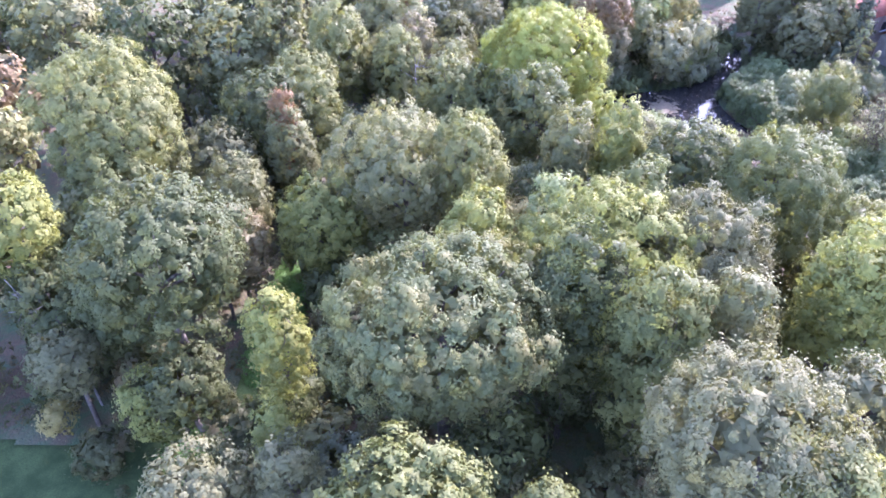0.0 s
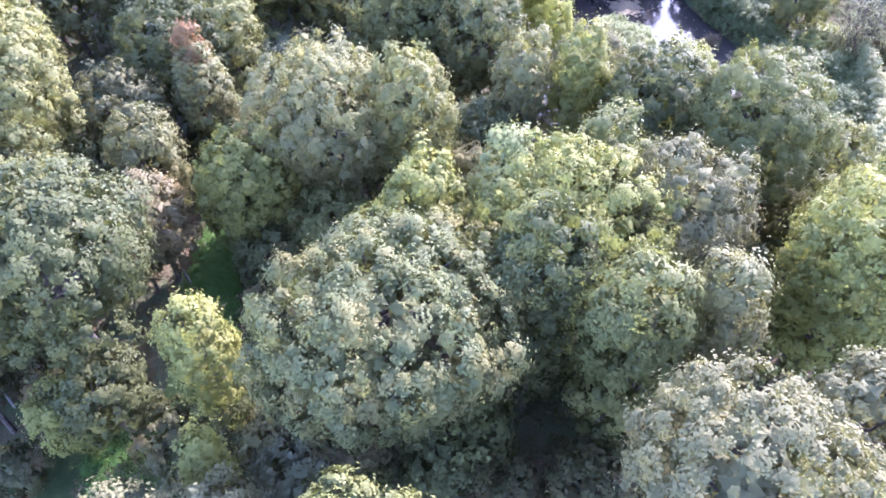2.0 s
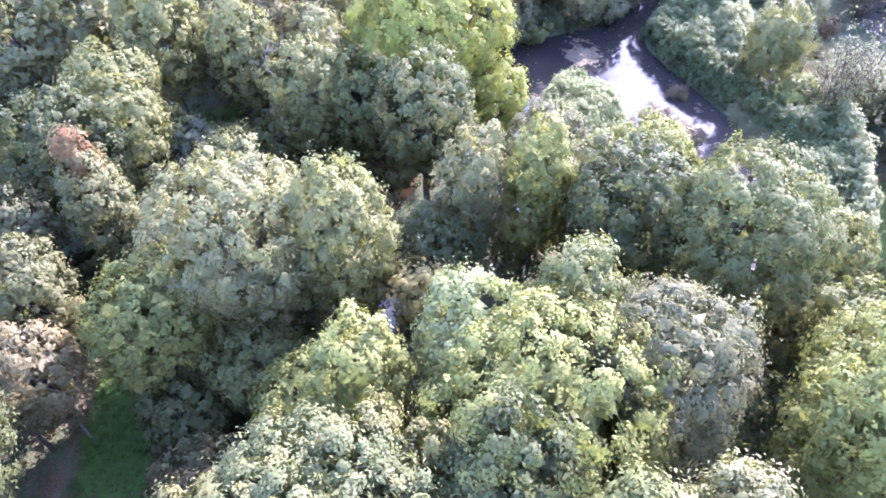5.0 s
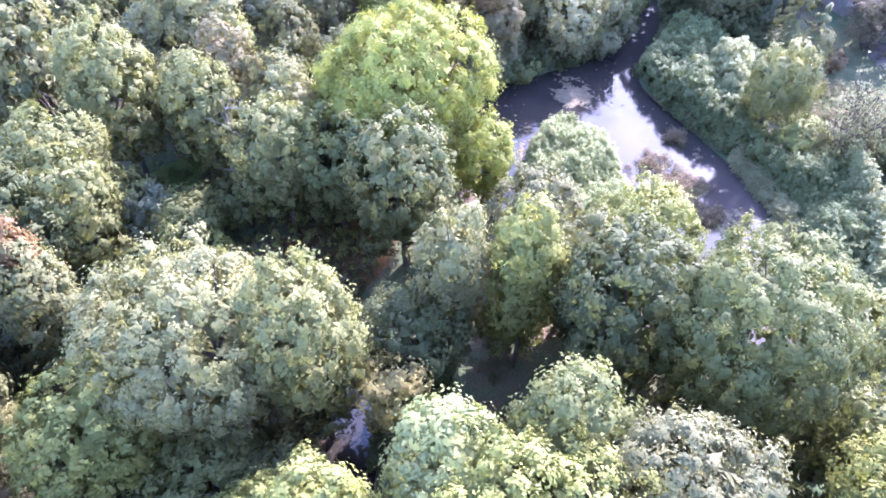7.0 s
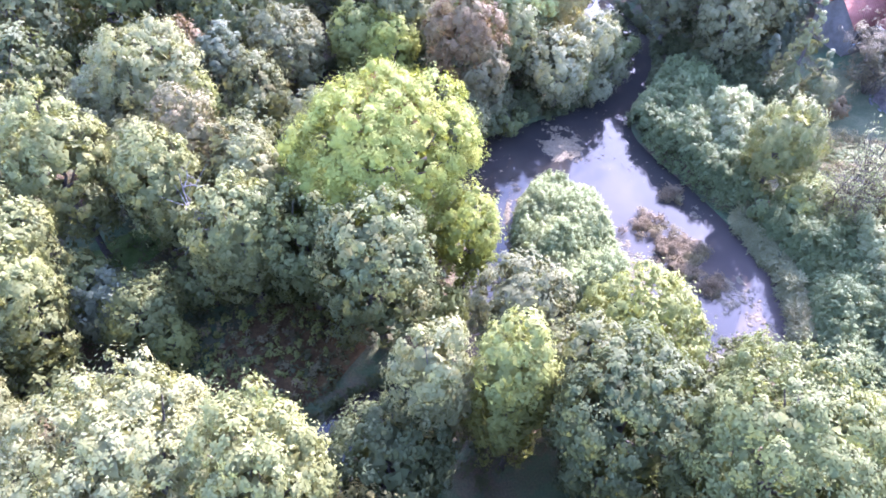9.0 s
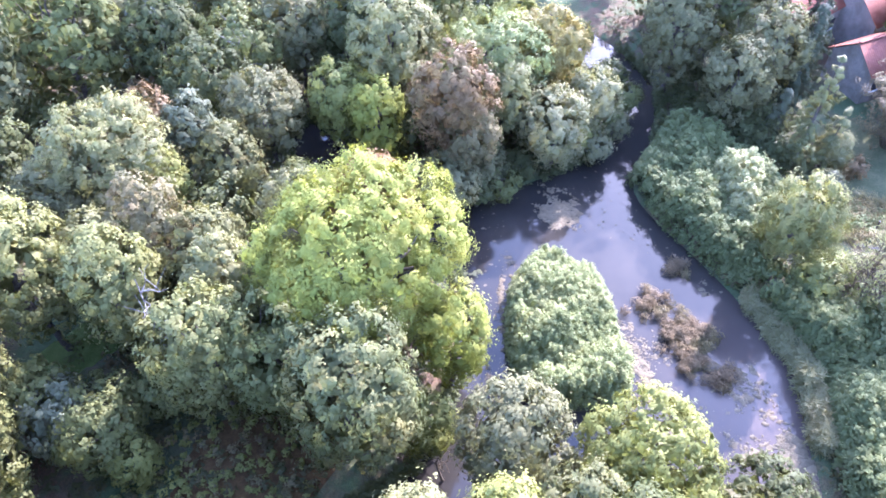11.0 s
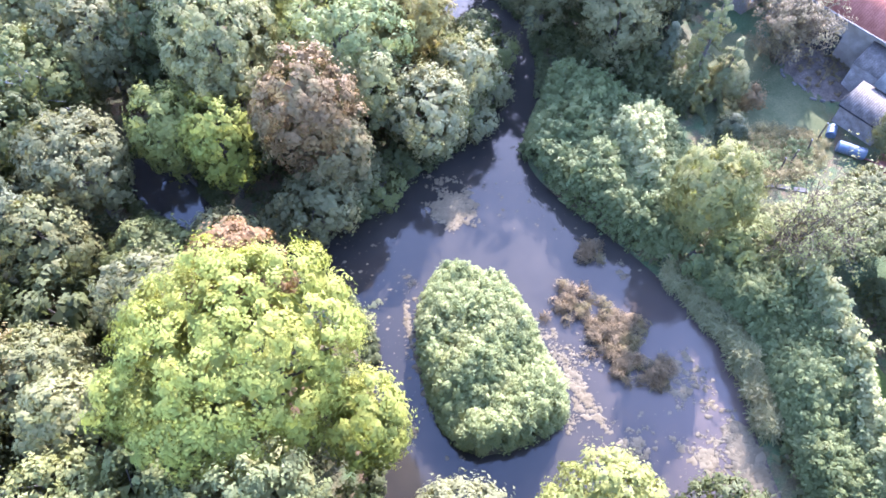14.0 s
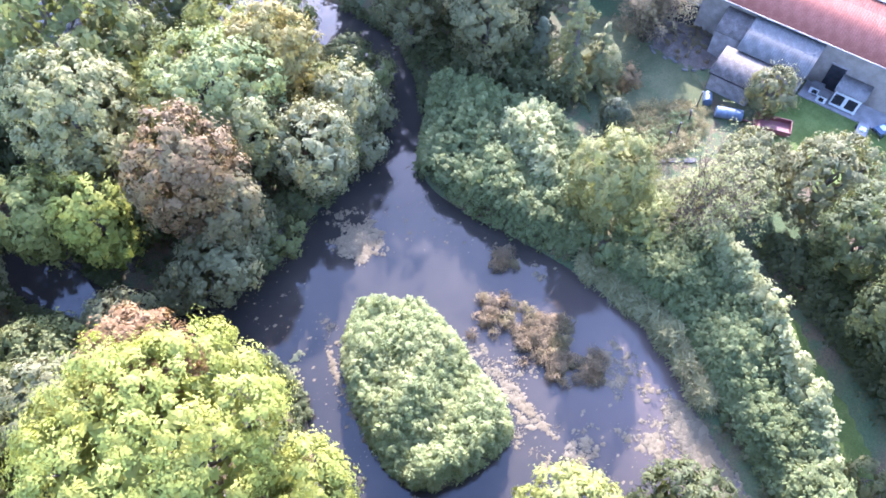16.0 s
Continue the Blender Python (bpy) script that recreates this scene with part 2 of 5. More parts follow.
def tube(path, radii, sides=5):
    """A tapered round limb along a path."""
    path = np.asarray(path, float)
    vs, fs = [], []
    for i, (p, r) in enumerate(zip(path, radii)):
        d = unit(path[min(i + 1, len(path) - 1)] - path[max(i - 1, 0)])
        u = unit(np.cross(d, [0.31, 0.95, 0.1]))
        w = np.cross(d, u)
        for k in range(sides):
            an = 2 * math.pi * k / sides
            vs.append(p + r * (math.cos(an) * u + math.sin(an) * w))
    for i in range(len(path) - 1):
        for k in range(sides):
            a, b = i * sides + k, i * sides + (k + 1) % sides
            fs.append((a, b, b + sides, a + sides))
    return np.array(vs), np.array(fs)


def join(pieces):
    vs, fs, n = [], [], 0
    for v, f in pieces:
        vs.append(v)
        fs.append(f + n)
        n += len(v)
    return np.concatenate(vs), np.concatenate(fs)


def limb(rng, a, b, r0, r1, bend=0.12, steps=5):
    a, b = np.asarray(a, float), np.asarray(b, float)
    k = np.linspace(0, 1, steps)[:, None]
    length = np.linalg.norm(b - a)
    wob = rng.normal(size=(steps, 3)) * bend * length * np.sin(k * math.pi) * 0.5
    return tube(a + (b - a) * k + wob, np.linspace(r0, r1, steps))


def lobes_of(rng, rx, ry, rz, count, low=-0.85):
    """Centres, radii and outward ways of the leafy boughs that make up a domed crown."""
    k = np.arange(count) + 0.5
    zz = 1 - (1 - low) * k / count
    an = k * 2.39996 + rng.uniform(0, 6.28)
    h = np.where(zz > 0, np.sqrt(np.maximum(0, 1 - np.abs(zz) ** 2.3)), np.sqrt(np.maximum(0, 1 - np.abs(zz) ** 1.6)))
    d = np.stack([np.cos(an) * h, np.sin(an) * h, zz], 1) + rng.normal(size=(count, 3)) * 0.07
    # a slow swell of the outline, so that no two sides are alike
    p, q = rng.uniform(0, 6.28, 2)
    swell = 1 + 0.09 * np.sin(2 * an + p) + 0.07 * np.sin(3 * an + q + 2.5 * zz)
    lr = (0.4 + 0.135 * min((rx + ry) / 2, rz)) * rng.uniform(0.6, 1.3, count)
    axes = np.array([rx, ry, rz])
    # the widest part lies above the middle, so that the dome overhangs a shaded skirt
    d[:, 2] = np.where(d[:, 2] > 0, 0.25 + 0.75 * d[:, 2], 0.25 + 1.25 * d[:, 2])
    c = d * np.stack([swell, swell, np.ones(count)], 1) * np.maximum(axes - lr[:, None], axes * 0.4) * rng.uniform(0.88, 1.04, (count, 1))
    return c, lr, unit(d)


def crown(rng, rx, ry, rz, size, cover=1.7, fill=1.5, lobes=None, clump=0.42, droop=0.0, slim=0.36, low=-0.85):
    mean = (rx + ry + rz) / 3
    area = 4 * math.pi * mean * mean * 0.95
    bough_r = 0.4 + 0.135 * min((rx + ry) / 2, rz)
    lobes = lobes or int(max(14, min(230, 0.95 * area / bough_r ** 2)))
    lc, lr, ld = lobes_of(rng, rx, ry, rz, lobes, low)
    total = cover * area / (1.35 * slim * size * size)
    per = int(max(8, 3.4 * clump * clump / (slim * size * size)))
    want = int(total / per) + 8
    pick = rng.choice(lobes, size=want * 4, p=lr ** 2 / (lr ** 2).sum())
    d = unit(rng.normal(size=(want * 4, 3)) + 0.9 * ld[pick] + np.array([0, 0, 0.3]) * np.clip(ld[pick][:, 2:] + 0.4, -0.3, 1))
    c = lc[pick] + d * lr[pick][:, None] * rng.uniform(0.76, 1.08, (want * 4, 1)) * np.array([1, 1, 0.8])
    inside = (np.linalg.norm(c[:, None] - lc[None], axis=2) < 0.72 * lr[None]).any(1) | (((c / np.array([rx, ry, rz])) ** 2).sum(1) < 0.42)
    # thinner low down, where the neighbours stand close
    inside |= (c[:, 2] < -0.15 * rz) & (rng.random(len(c)) < 0.5)
    c, d = c[~inside], d[~inside]
    keep = int(want * 0.86)
    c, d = c[:keep], d[:keep]
    rad = clump * rng.uniform(0.45, 1.3, len(c))
    outer = sprays(rng, c, d, per, rad, size, droop, up=0.12, slim=slim, puff=True)
    # loose leaves that break the outline of the boughs
    loose = sprays(rng, c[::2], d[::2], max(2, per // 3), 1.9 * clump, size * 0.9, droop + 0.2, slim=slim)
    # the shaded inner foliage, in larger sprays
    n = int(fill * area * 0.55)
    k = unit(rng.normal(size=(n, 3)) + np.array([0, 0, 0.15]))
    k[:, 2] = np.clip(k[:, 2], low, 1)
    inner = sprays(rng, k * np.array([rx, ry, rz]) * rng.uniform(0.5, 0.74, (n, 1)), k, 7, 0.4, 0.55 if rx > 1.6 else 0.35, up=0.0, slim=0.5)
    return np.concatenate([outer, loose, inner]), lc


SEED = [100]


def next_rng():
    SEED[0] += 1
    return np.random.default_rng(SEED[0])


def tree(name, label, x, y, top, r, leaf, low=None, size=0.27, ry=None, z=0.5, cover=1.65, fill=1.4, clump=0.4, droop=0.0, slim=0.34, lobes=None, group="", bark=None, category="tree", base=None):
    """A broadleaf tree: tapered trunk with limbs into its boughs, and a crown of leaves."""
    rng = next_rng()
    low = max(z + 0.4, top - 2.6 * r) if low is None else z + 0.4 + (low - z - 0.4) * 0.3
    low = low if base is None else base
    rz, zc = (top - low) / 2, (top + low) / 2 - z
    v, lc = crown(rng, r, ry or r, rz, size * (0.76 if y < 50 else 0.84), cover, fill, lobes, clump, droop, slim)
    ob = tagged(new(name), label, category, group)
    ob.location = (x, y, z)
    child("crown", leaf_mesh("crown", v, LEAF[leaf], zc), ob)
    tr = 0.05 + 0.055 * r
    fork = np.array([rng.normal() * 0.1 * r, rng.normal() * 0.1 * r, zc - 0.35 * rz])
    pieces = [limb(rng, (0, 0, -0.3), fork, tr * 1.25, tr * 0.75, 0.04), limb(rng, fork, (fork[0], fork[1], zc + rz * 0.6), tr * 0.75, tr * 0.15)]
    for c in lc[rng.permutation(len(lc))[: 7]]:
        pieces.append(limb(rng, fork + np.array([0, 0, rng.uniform(-0.1, 0.4) * rz]), c + np.array([0, 0, zc]), tr * 0.5, tr * 0.1))
    tv, tf = join(pieces)
    child("trunk", mesh_data("trunk", tv, tf, bark or BARK, True), ob)
    return ob


def conifer(name, label, x, y, top, r, leaf, z=0.5, size=0.22, tiers=11, group=""):
    """A fir: straight trunk with drooping whorls of needle sprays."""
    rng = next_rng()
    h = top - z
    cs, ds = [], []
    pieces = [limb(rng, (0, 0, -0.3), (0, 0, h * 0.98), 0.05 + 0.03 * h / 2, 0.02, 0.01, 6)]
    for i in range(tiers):
        k = i / (tiers - 1)
        zz, rr = h * (0.08 + 0.9 * k), r * (1 - k) ** 0.9 + 0.12
        for j in range(int(6 + 5 * (1 - k))):
            an = rng.uniform(0, 6.283)
            tip = np.array([math.cos(an) * rr, math.sin(an) * rr, -0.38 * rr]) * rng.uniform(0.6, 1.25)
            pieces.append(limb(rng, (0, 0, zz), tip + np.array([0, 0, zz]), 0.035, 0.01, 0.05, 3))
            for q in np.linspace(0.3, 1, max(2, int(rr / 0.3))):
                cs.append(tip * q + np.array([0, 0, zz]) + rng.normal(size=3) * 0.06)
                ds.append(unit(tip + np.array([0, 0, 0.6])))
    v = sprays(rng, np.array(cs), np.array(ds), 44, 0.2, size, 0.25, slim=0.16)
    ob = tagged(new(name), label, "conifer", group)
    ob.location = (x, y, z)
    child("crown", leaf_mesh("crown", v, LEAF[leaf]), ob)
    tv, tf = join(pieces)
    child("trunk", mesh_data("trunk", tv, tf, BARK, True), ob)
    return ob


def twiggy(name, label, x, y, top, r, material, leaf=None, z=0.5, stems=14, category="shrub", leaves=4):
    """A bare, many-stemmed bush or dead tree with forking twigs."""
    rng = next_rng()
    h = top - z
    pieces, tips = [], []
    for i in range(stems):
        an, lean = rng.uniform(0, 6.283), rng.uniform(0.2, 1.0) * r
        a = np.array([0.12 * r * math.cos(an), 0.12 * r * math.sin(an), -0.2])
        b = np.array([lean * math.cos(an), lean * math.sin(an), h * rng.uniform(0.7, 1.0)])
        pieces.append(limb(rng, a, b, 0.06, 0.02, 0.1, 5))
        for j in range(7):
            k = rng.uniform(0.3, 0.95)
            s = a + (b - a) * k
            e = s + unit(rng.normal(size=3) + np.array([0.6 * math.cos(an), 0.6 * math.sin(an), 1.5])) * rng.uniform(0.5, 1.2) * 0.34 * h
            pieces.append(limb(rng, s, e, 0.022, 0.006, 0.1, 3))
            tips.append(e)
            for q in range(3):
                e2 = s + (e - s) * rng.uniform(0.4, 1) + rng.normal(size=3) * 0.09 * h
                pieces.append(limb(rng, s + (e - s) * 0.5, e2, 0.012, 0.005, 0.1, 3))
                tips.append(e2)
    ob = tagged(new(name), label, category)
    ob.location = (x, y, z)
    tv, tf = join(pieces)
    child("trunk", mesh_data("trunk", tv, tf, material, True), ob)
    if leaf:
        tips = np.array(tips)
        v = sprays(rng, tips, unit(tips + 0.01), leaves, 0.4, 0.16)
        child("leaves", leaf_mesh("leaves", v, LEAF[leaf]), ob)
    return ob


def edge_distance(px, py, poly):
    """Distance to a closed outline, negative inside it."""
    poly = np.asarray(poly, float)
    best, inside = np.full(px.shape, 1e9), np.zeros(px.shape, bool)
    for (ax, ay), (bx, by) in zip(poly, np.roll(poly, -1, 0)):
        ex, ey = bx - ax, by - ay
        k = np.clip(((px - ax) * ex + (py - ay) * ey) / (ex * ex + ey * ey), 0, 1)
        best = np.minimum(best, np.hypot(px - ax - k * ex, py - ay - k * ey))
        cross = ((ay > py) != (by > py)) & (px < ex * (py - ay) / (ey if abs(ey) > 1e-9 else 1e-9) + ax)
        inside ^= cross
    return np.where(inside, -best, best)


def rounded(poly, times=2):
    """Corner-cut outline, so that the shore runs in curves."""
    p = np.asarray(poly, float)
    for _ in range(times):
        q = np.roll(p, -1, 0)
        p = np.stack([0.75 * p + 0.25 * q, 0.25 * p + 0.75 * q], 1).reshape(-1, 2)
    return p


def value_noise(x, y, scale, seed=0):
    """Cheap smooth noise from a few sine waves, about -1 to 1."""
    rng = np.random.default_rng(seed)
    out = 0
    for _ in range(6):
        a, p, f = rng.uniform(0, 6.283), rng.uniform(0, 6.283), rng.uniform(0.5, 1.6) / scale
        out = out + np.sin((x * math.cos(a) + y * math.sin(a)) * f + p)
    return out / 3


# ---- ground and water ----
POND = rounded([(31, 43), (32.3, 47), (33.2, 50), (33.9, 53), (35.2, 55.4), (35.4, 57.5), (34.9, 60.5), (34.3, 63.5), (33, 67.5), (31.7, 71), (31, 74), (31.8, 76.5),
    (34.6, 79.2), (36.8, 82.5), (38.2, 88), (36, 96), (30, 104), (18, 111), (4, 114), (-14, 114), (-14, 109), (4, 108), (16, 105.5), (24, 100.5), (30, 94),
    (33, 89), (33.4, 86), (32.2, 82), (30.5, 79.6), (27.2, 78.2), (23, 77.0), (18.2, 76.0), (14, 76.3), (11.5, 79), (9.6, 81.5), (9.4, 84), (9, 87.2),
    (6.6, 88.6), (4.8, 87.6), (4.2, 84), (6, 80.3), (9, 76.8), (12.5, 73), (15.6, 70.3), (16, 66), (14.2, 62), (13.2, 58.5),
    (11, 55.3), (7.5, 53.9), (3.4, 52.4), (1.8, 48.8), (1.4, 43), (0.6, 36), (2.4, 35.6), (4, 41), (5, 46.6), (8, 50.2), (12, 51.4), (15, 51.2), (18, 51.6), (23, 51.2), (28, 50.2), (29, 46), (28.5, 43)], 1)
ISLE = rounded([(23.4, 68.5), (25.4, 66.7), (25.2, 62), (25.0, 58.2), (23.6, 56.6), (18.5, 57.3), (17.5, 59.8), (17.9, 63), (18.7, 66), (19.8, 67.7), (21.8, 69)], 2)


def land_height(x, y):
    d = np.minimum(edge_distance(x, y, POND), 60.0)
    h = np.where(d > 0, 0.55 * (1 - np.exp(-d / 0.8)) + 0.012 * np.clip(d, 0, 5) - 0.04, np.maximum(d * 0.8, -0.9))
    e = -edge_distance(x, y, ISLE)
    h = np.maximum(h, np.clip(0.45 * (1 - np.exp(-np.maximum(e + 0.1, -1) / 0.6)), -1, 1))
    return h + np.where(d > 1, 0.1 * value_noise(x, y, 4.0, 5), 0)


def lay_ground():
    fine_x, fine_y = np.arange(-34, 68.1, 0.5), np.arange(8, 116.1, 0.5)
    far = np.array([3, 8, 16, 30, 60, 120, 260, 600, 1600.0])
    gx = np.concatenate([(fine_x[0] - far)[::-1], fine_x, fine_x[-1] + far])
    gy = np.concatenate([(fine_y[0] - far)[::-1], fine_y, fine_y[-1] + far])
    x, y = np.meshgrid(gx, gy)
    v = np.stack([x, y, land_height(x, y)], -1).reshape(-1, 3)
    ny, nx = x.shape
    i = (np.arange(ny - 1)[:, None] * nx + np.arange(nx - 1)[None]).ravel()
    f = np.stack([i, i + 1, i + 1 + nx, i + nx], 1)
    tagged(new("ground", mesh_data("ground", v, f, ground_material(), True)), "dark earth and rough grass under the trees", "ground", kind="structure")
    wx, wy = np.meshgrid(np.linspace(-20, 45, 40), np.linspace(30, 120, 50))
    wv = np.stack([wx, wy, 0 * wx], -1).reshape(-1, 3)
    i = (np.arange(49)[:, None] * 40 + np.arange(39)[None]).ravel()
    tagged(new("water", mesh_data("water", wv, np.stack([i, i + 1, i + 41, i + 40], 1), water_material(), True)), "still murky pond water reflecting sky and trees", "pond", kind="structure")


lay_ground()


def height_at(x, y):
    return float(land_height(np.array([x]), np.array([y]))[0])


# ---- low growth ----
def scatter(rng, poly, n, grow=0.0):
    poly = np.asarray(poly, float)
    lo, hi = poly.min(0), poly.max(0)
    p = rng.uniform(lo, hi, (n * 4, 2))
    d = -edge_distance(p[:, 0], p[:, 1], poly)
    keep = d > -grow
    return p[keep][:n], d[keep][:n] + grow


def thicket(name, label, poly, high, leaf, clumps, size=0.26, per=26, clump=0.4, shoulder=1.2, droop=0.3, slim=0.3, rough=0.38, kind="stuff", category="bushes", grow=0.0):
    """A dense bank of leafy growth over an outline, mounded to its full height within the shoulder's width."""
    rng = next_rng()
    p, d = scatter(rng, poly, clumps, grow)
    k = np.clip(d / shoulder, 0, 1)
    top = high * np.sqrt(1 - (1 - k) ** 2) * (1 + rough * value_noise(p[:, 0], p[:, 1], 0.9, SEED[0]) + 0.24 * rng.normal(size=len(p)))
    z = np.maximum(0.1, land_height(p[:, 0], p[:, 1])) + np.maximum(top, 0.1) * np.where(rng.random(len(p)) < 0.8, 1, rng.uniform(0.2, 1, len(p)))
    c = np.stack([p[:, 0], p[:, 1], z], 1)
    o = unit(np.stack([rng.normal(size=len(p)) * 0.4, rng.normal(size=len(p)) * 0.4, np.ones(len(p))], 1))
    v = sprays(rng, c, o, per, clump * rng.uniform(0.6, 1.2, len(p)), size, droop, slim=slim)
    return tagged(new(name, leaf_mesh(name, v, LEAF[leaf])), label, category, kind=kind)


def wood_floor():
    """Low plants all over the shaded ground of the wood, away from the water and the garden."""
    rng = next_rng()
    p = rng.uniform((-34, 10), (48, 100), (11000, 2))
    d = edge_distance(p[:, 0], p[:, 1], POND)
    keep = (d > 0.3) & (value_noise(p[:, 0], p[:, 1], 2.5, 9) > -0.25) & ~((p[:, 0] > 40) & (p[:, 1] > 55))
    p = p[keep]
    hgt = rng.uniform(0.1, 0.7, len(p))
    c = np.stack([p[:, 0], p[:, 1], land_height(p[:, 0], p[:, 1]) + hgt], 1)
    o = np.tile(np.array([[0, 0, 1.0]]), (len(p), 1))
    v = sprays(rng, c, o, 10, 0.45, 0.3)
    tagged(new("undergrowth", leaf_mesh("undergrowth", v, LEAF["under"])), "low undergrowth on the woodland floor, darkened for shade", "undergrowth", kind="stuff")


wood_floor()
thicket("island_plants", "lush pale green leafy plants covering the pond island", ISLE, 1.45, "island", 3600, 0.16, 32, 0.36, 0.8, 0.5, rough=0.5)
thicket("bank_plants", "dense green leafy plants on the far bank of the pond", rounded([(31.2, 74), (32, 71), (33.3, 67.6), (34.6, 64), (36, 63.5), (38.3, 66), (41.5, 70), (41, 74), (38.6, 77), (37, 81.5), (35, 79), (32.3, 76.5)]), 1.9, "bank", 4800, 0.2, 24, 0.38, 1.2, 0.4, grow=0.35)
thicket("bank_plants", "tall dense nettles and brambles along the pond bank", rounded([(36, 61.2), (37, 62.4), (40, 61), (41.6, 58.5), (41.1, 55), (39.5, 52), (38.2, 49), (36.5, 46.2), (35, 43.5), (32.6, 43.5), (33.8, 47.5), (35, 51.5), (36.8, 55.3), (37, 57.8)]), 1.8, "bank", 5200, 0.2, 24, 0.38, 1.2, 0.4, grow=0.35)
thicket("reed_edge", "pale sunlit reeds leaning over the water edge", rounded([(34.2, 62.8), (34.9, 60.4), (35.3, 57.6), (34.9, 55.2), (33.5, 51.5), (34.7, 51.2), (36.2, 55.2), (36.6, 58), (36.6, 61.5), (35.8, 63.4)]), 0.9, "reed", 420, 0.9, 26, 0.3, 0.4, -0.5, 0.028, rough=0.9)
# mound and ridge of bank plants, sunlight painted in by the paler leaf
thicket("pale_bank_plants", "leafy mound on the pond bank, sunlight painted as paler leaves", rounded([(36, 73.5), (38.2, 74.2), (40.4, 72.6), (38.6, 69.6), (36.6, 67), (35.4, 68.5), (36.2, 70.8)]), 2.9, "pale", 760, 0.2, 36, 0.4, 1.0, 0.4, rough=0.3)
thicket("pale_bank_plants", "leafy ridge along the bank, sunlight painted as paler leaves", rounded([(40.6, 59.4), (41.8, 58.6), (41.4, 55), (39.8, 51), (37.6, 46.8), (35.6, 44), (34.6, 44.4), (36.6, 47.6), (38.6, 52), (39.8, 55.8)]), 2.7, "pale", 1000, 0.2, 36, 0.4, 0.9, 0.4, rough=0.3)


def shore_plants():
    """Low dark growth hanging over the water's edge along the wooded banks."""
    rng = next_rng()
    p = rng.uniform((0, 42), (38, 98), (90000, 2))
    d = edge_distance(p[:, 0], p[:, 1], POND)
    keep = (np.abs(d - 0.05) < 0.4) & (edge_distance(p[:, 0], p[:, 1], ISLE) > 1) & (value_noise(p[:, 0], p[:, 1], 1.3, 5) > -0.3) & ~((p[:, 0] > 28) & (p[:, 1] < 75))
    p = p[keep][:2400]
    c = np.stack([p[:, 0], p[:, 1], 0.1 + rng.uniform(0.05, 0.75, len(p))], 1)
    o = unit(np.stack([rng.normal(size=len(p)) * 0.4, rng.normal(size=len(p)) * 0.4, np.ones(len(p))], 1))
    v = sprays(rng, c, o, 16, 0.3, 0.24, 0.4)
    tagged(new("shore_plants", leaf_mesh("shore_plants", v, LEAF["deep"])), "dark leafy growth hanging over the water edge", "waterside plants", kind="stuff")


shore_plants()

# ---- trees of the near wood ----
W = "willow_tree"
B = "broadleaf_tree"
S = "shrub"
tree(B, "round green tree with dense pale-tipped foliage", -0.9, 16.7, 15.8, 3.3, "mid", size=0.24)
tree(B, "pale green young tree at the edge of a clearing", -11.1, 19.4, 12.0, 2.2, "grey", size=0.24)
tree(S, "grey-green upright bush beside the clearing", -7, 20.6, 12, 1.5, "grey", low=3, size=0.23, category="shrub")
tree(S, "slim lime-green sapling above darker bushes", -8.3, 23.2, 11.5, 0.9, "fresh", low=5, size=0.23, category="shrub")
tree(W, "broad silvery-green willow with a domed crown", 12.4, 18.1, 19.4, 3.7, "grey", size=0.18, droop=0.3)
tree(B, "yellowish-green bushy tree beside the willow", 14.9, 16.1, 17.6, 2.2, "tan", size=0.23)
tree(B, "small green tree beside the silvery willow", 18.6, 20.5, 17, 2.2, "grey", size=0.23)
tree(B, "slender leafy treetop in deep shade", 4.8, 17.2, 13.6, 1.0, "mid", size=0.23)
tree(B, "large oak with clumped grey-green foliage and yellow patches", 0.4, 26.9, 17.0, 6.2, "oak", base=8.0, cover=2.2, ry=5.2, size=0.19, clump=0.42)
tree(B, "wide yellow-green tree with layered feathery foliage", 9.8, 31.7, 17.3, 4.9, "fresh", low=8, size=0.2)
tree(B, "tall green tree with bright clumped foliage", 11.1, 25.7, 17.8, 2.3, "mid", low=7, size=0.24, clump=0.45)
tree(B, "dark green tree between two larger crowns", 7.6, 28.9, 17.5, 2.6, "deep", low=8, size=0.24, clump=0.45)
tree(B, "conical olive-green tree with hanging foliage", 14.7, 26.0, 17.2, 1.8, "olive", low=5, size=0.23, droop=0.5)
tree(W, "grey-green willow with a wide domed crown", 15.6, 33.2, 16.8, 3.5, "grey", low=7, size=0.19)
tree(B, "small round dark green tree", 12.4, 36.7, 16.5, 2.2, "mid", low=8, size=0.24)
tree(B, "spreading dark grey-green tree near the pond", 17.6, 44.0, 14.7, 3.6, "deep", low=10, size=0.24)
tree(B, "broad green tree with bright sunlit top", 22.6, 40.7, 16.2, 4.2, "mid", low=9, size=0.2, cover=2.1)
tree(B, "brown-tipped tree beside the pond willow", 16.9, 47.4, 12.5, 2.0, "olive", size=0.24)
tree(W, "slim yellow-green willow in the wood", 9.5, 47.7, 14.0, 1.8, "willow", low=5, size=0.23, droop=0.4)
tree(W, "slim yellow-green willow in the wood", 13.1, 47.0, 14.6, 1.9, "fresh", low=5, size=0.23, droop=0.4)
tree(S, "dark blue-green bush at the stream bank", 6.8, 45.6, 10, 3.0, "deep", size=0.24, category="shrub")
tree(W, "silvery willow leaning over the pond", 15.4, 52.5, 10.9, 2.8, "grey", low=3, size=0.23, droop=0.3)
tree(W, "feathery yellow-green willow on the pond shore", 21.5, 50.4, 10.5, 3.3, "fresh", low=3, size=0.23, droop=0.6, cover=1.9)
tree(S, "dark bush at the water edge", 28.0, 48.6, 5.6, 2.2, "deep", size=0.24, category="shrub")
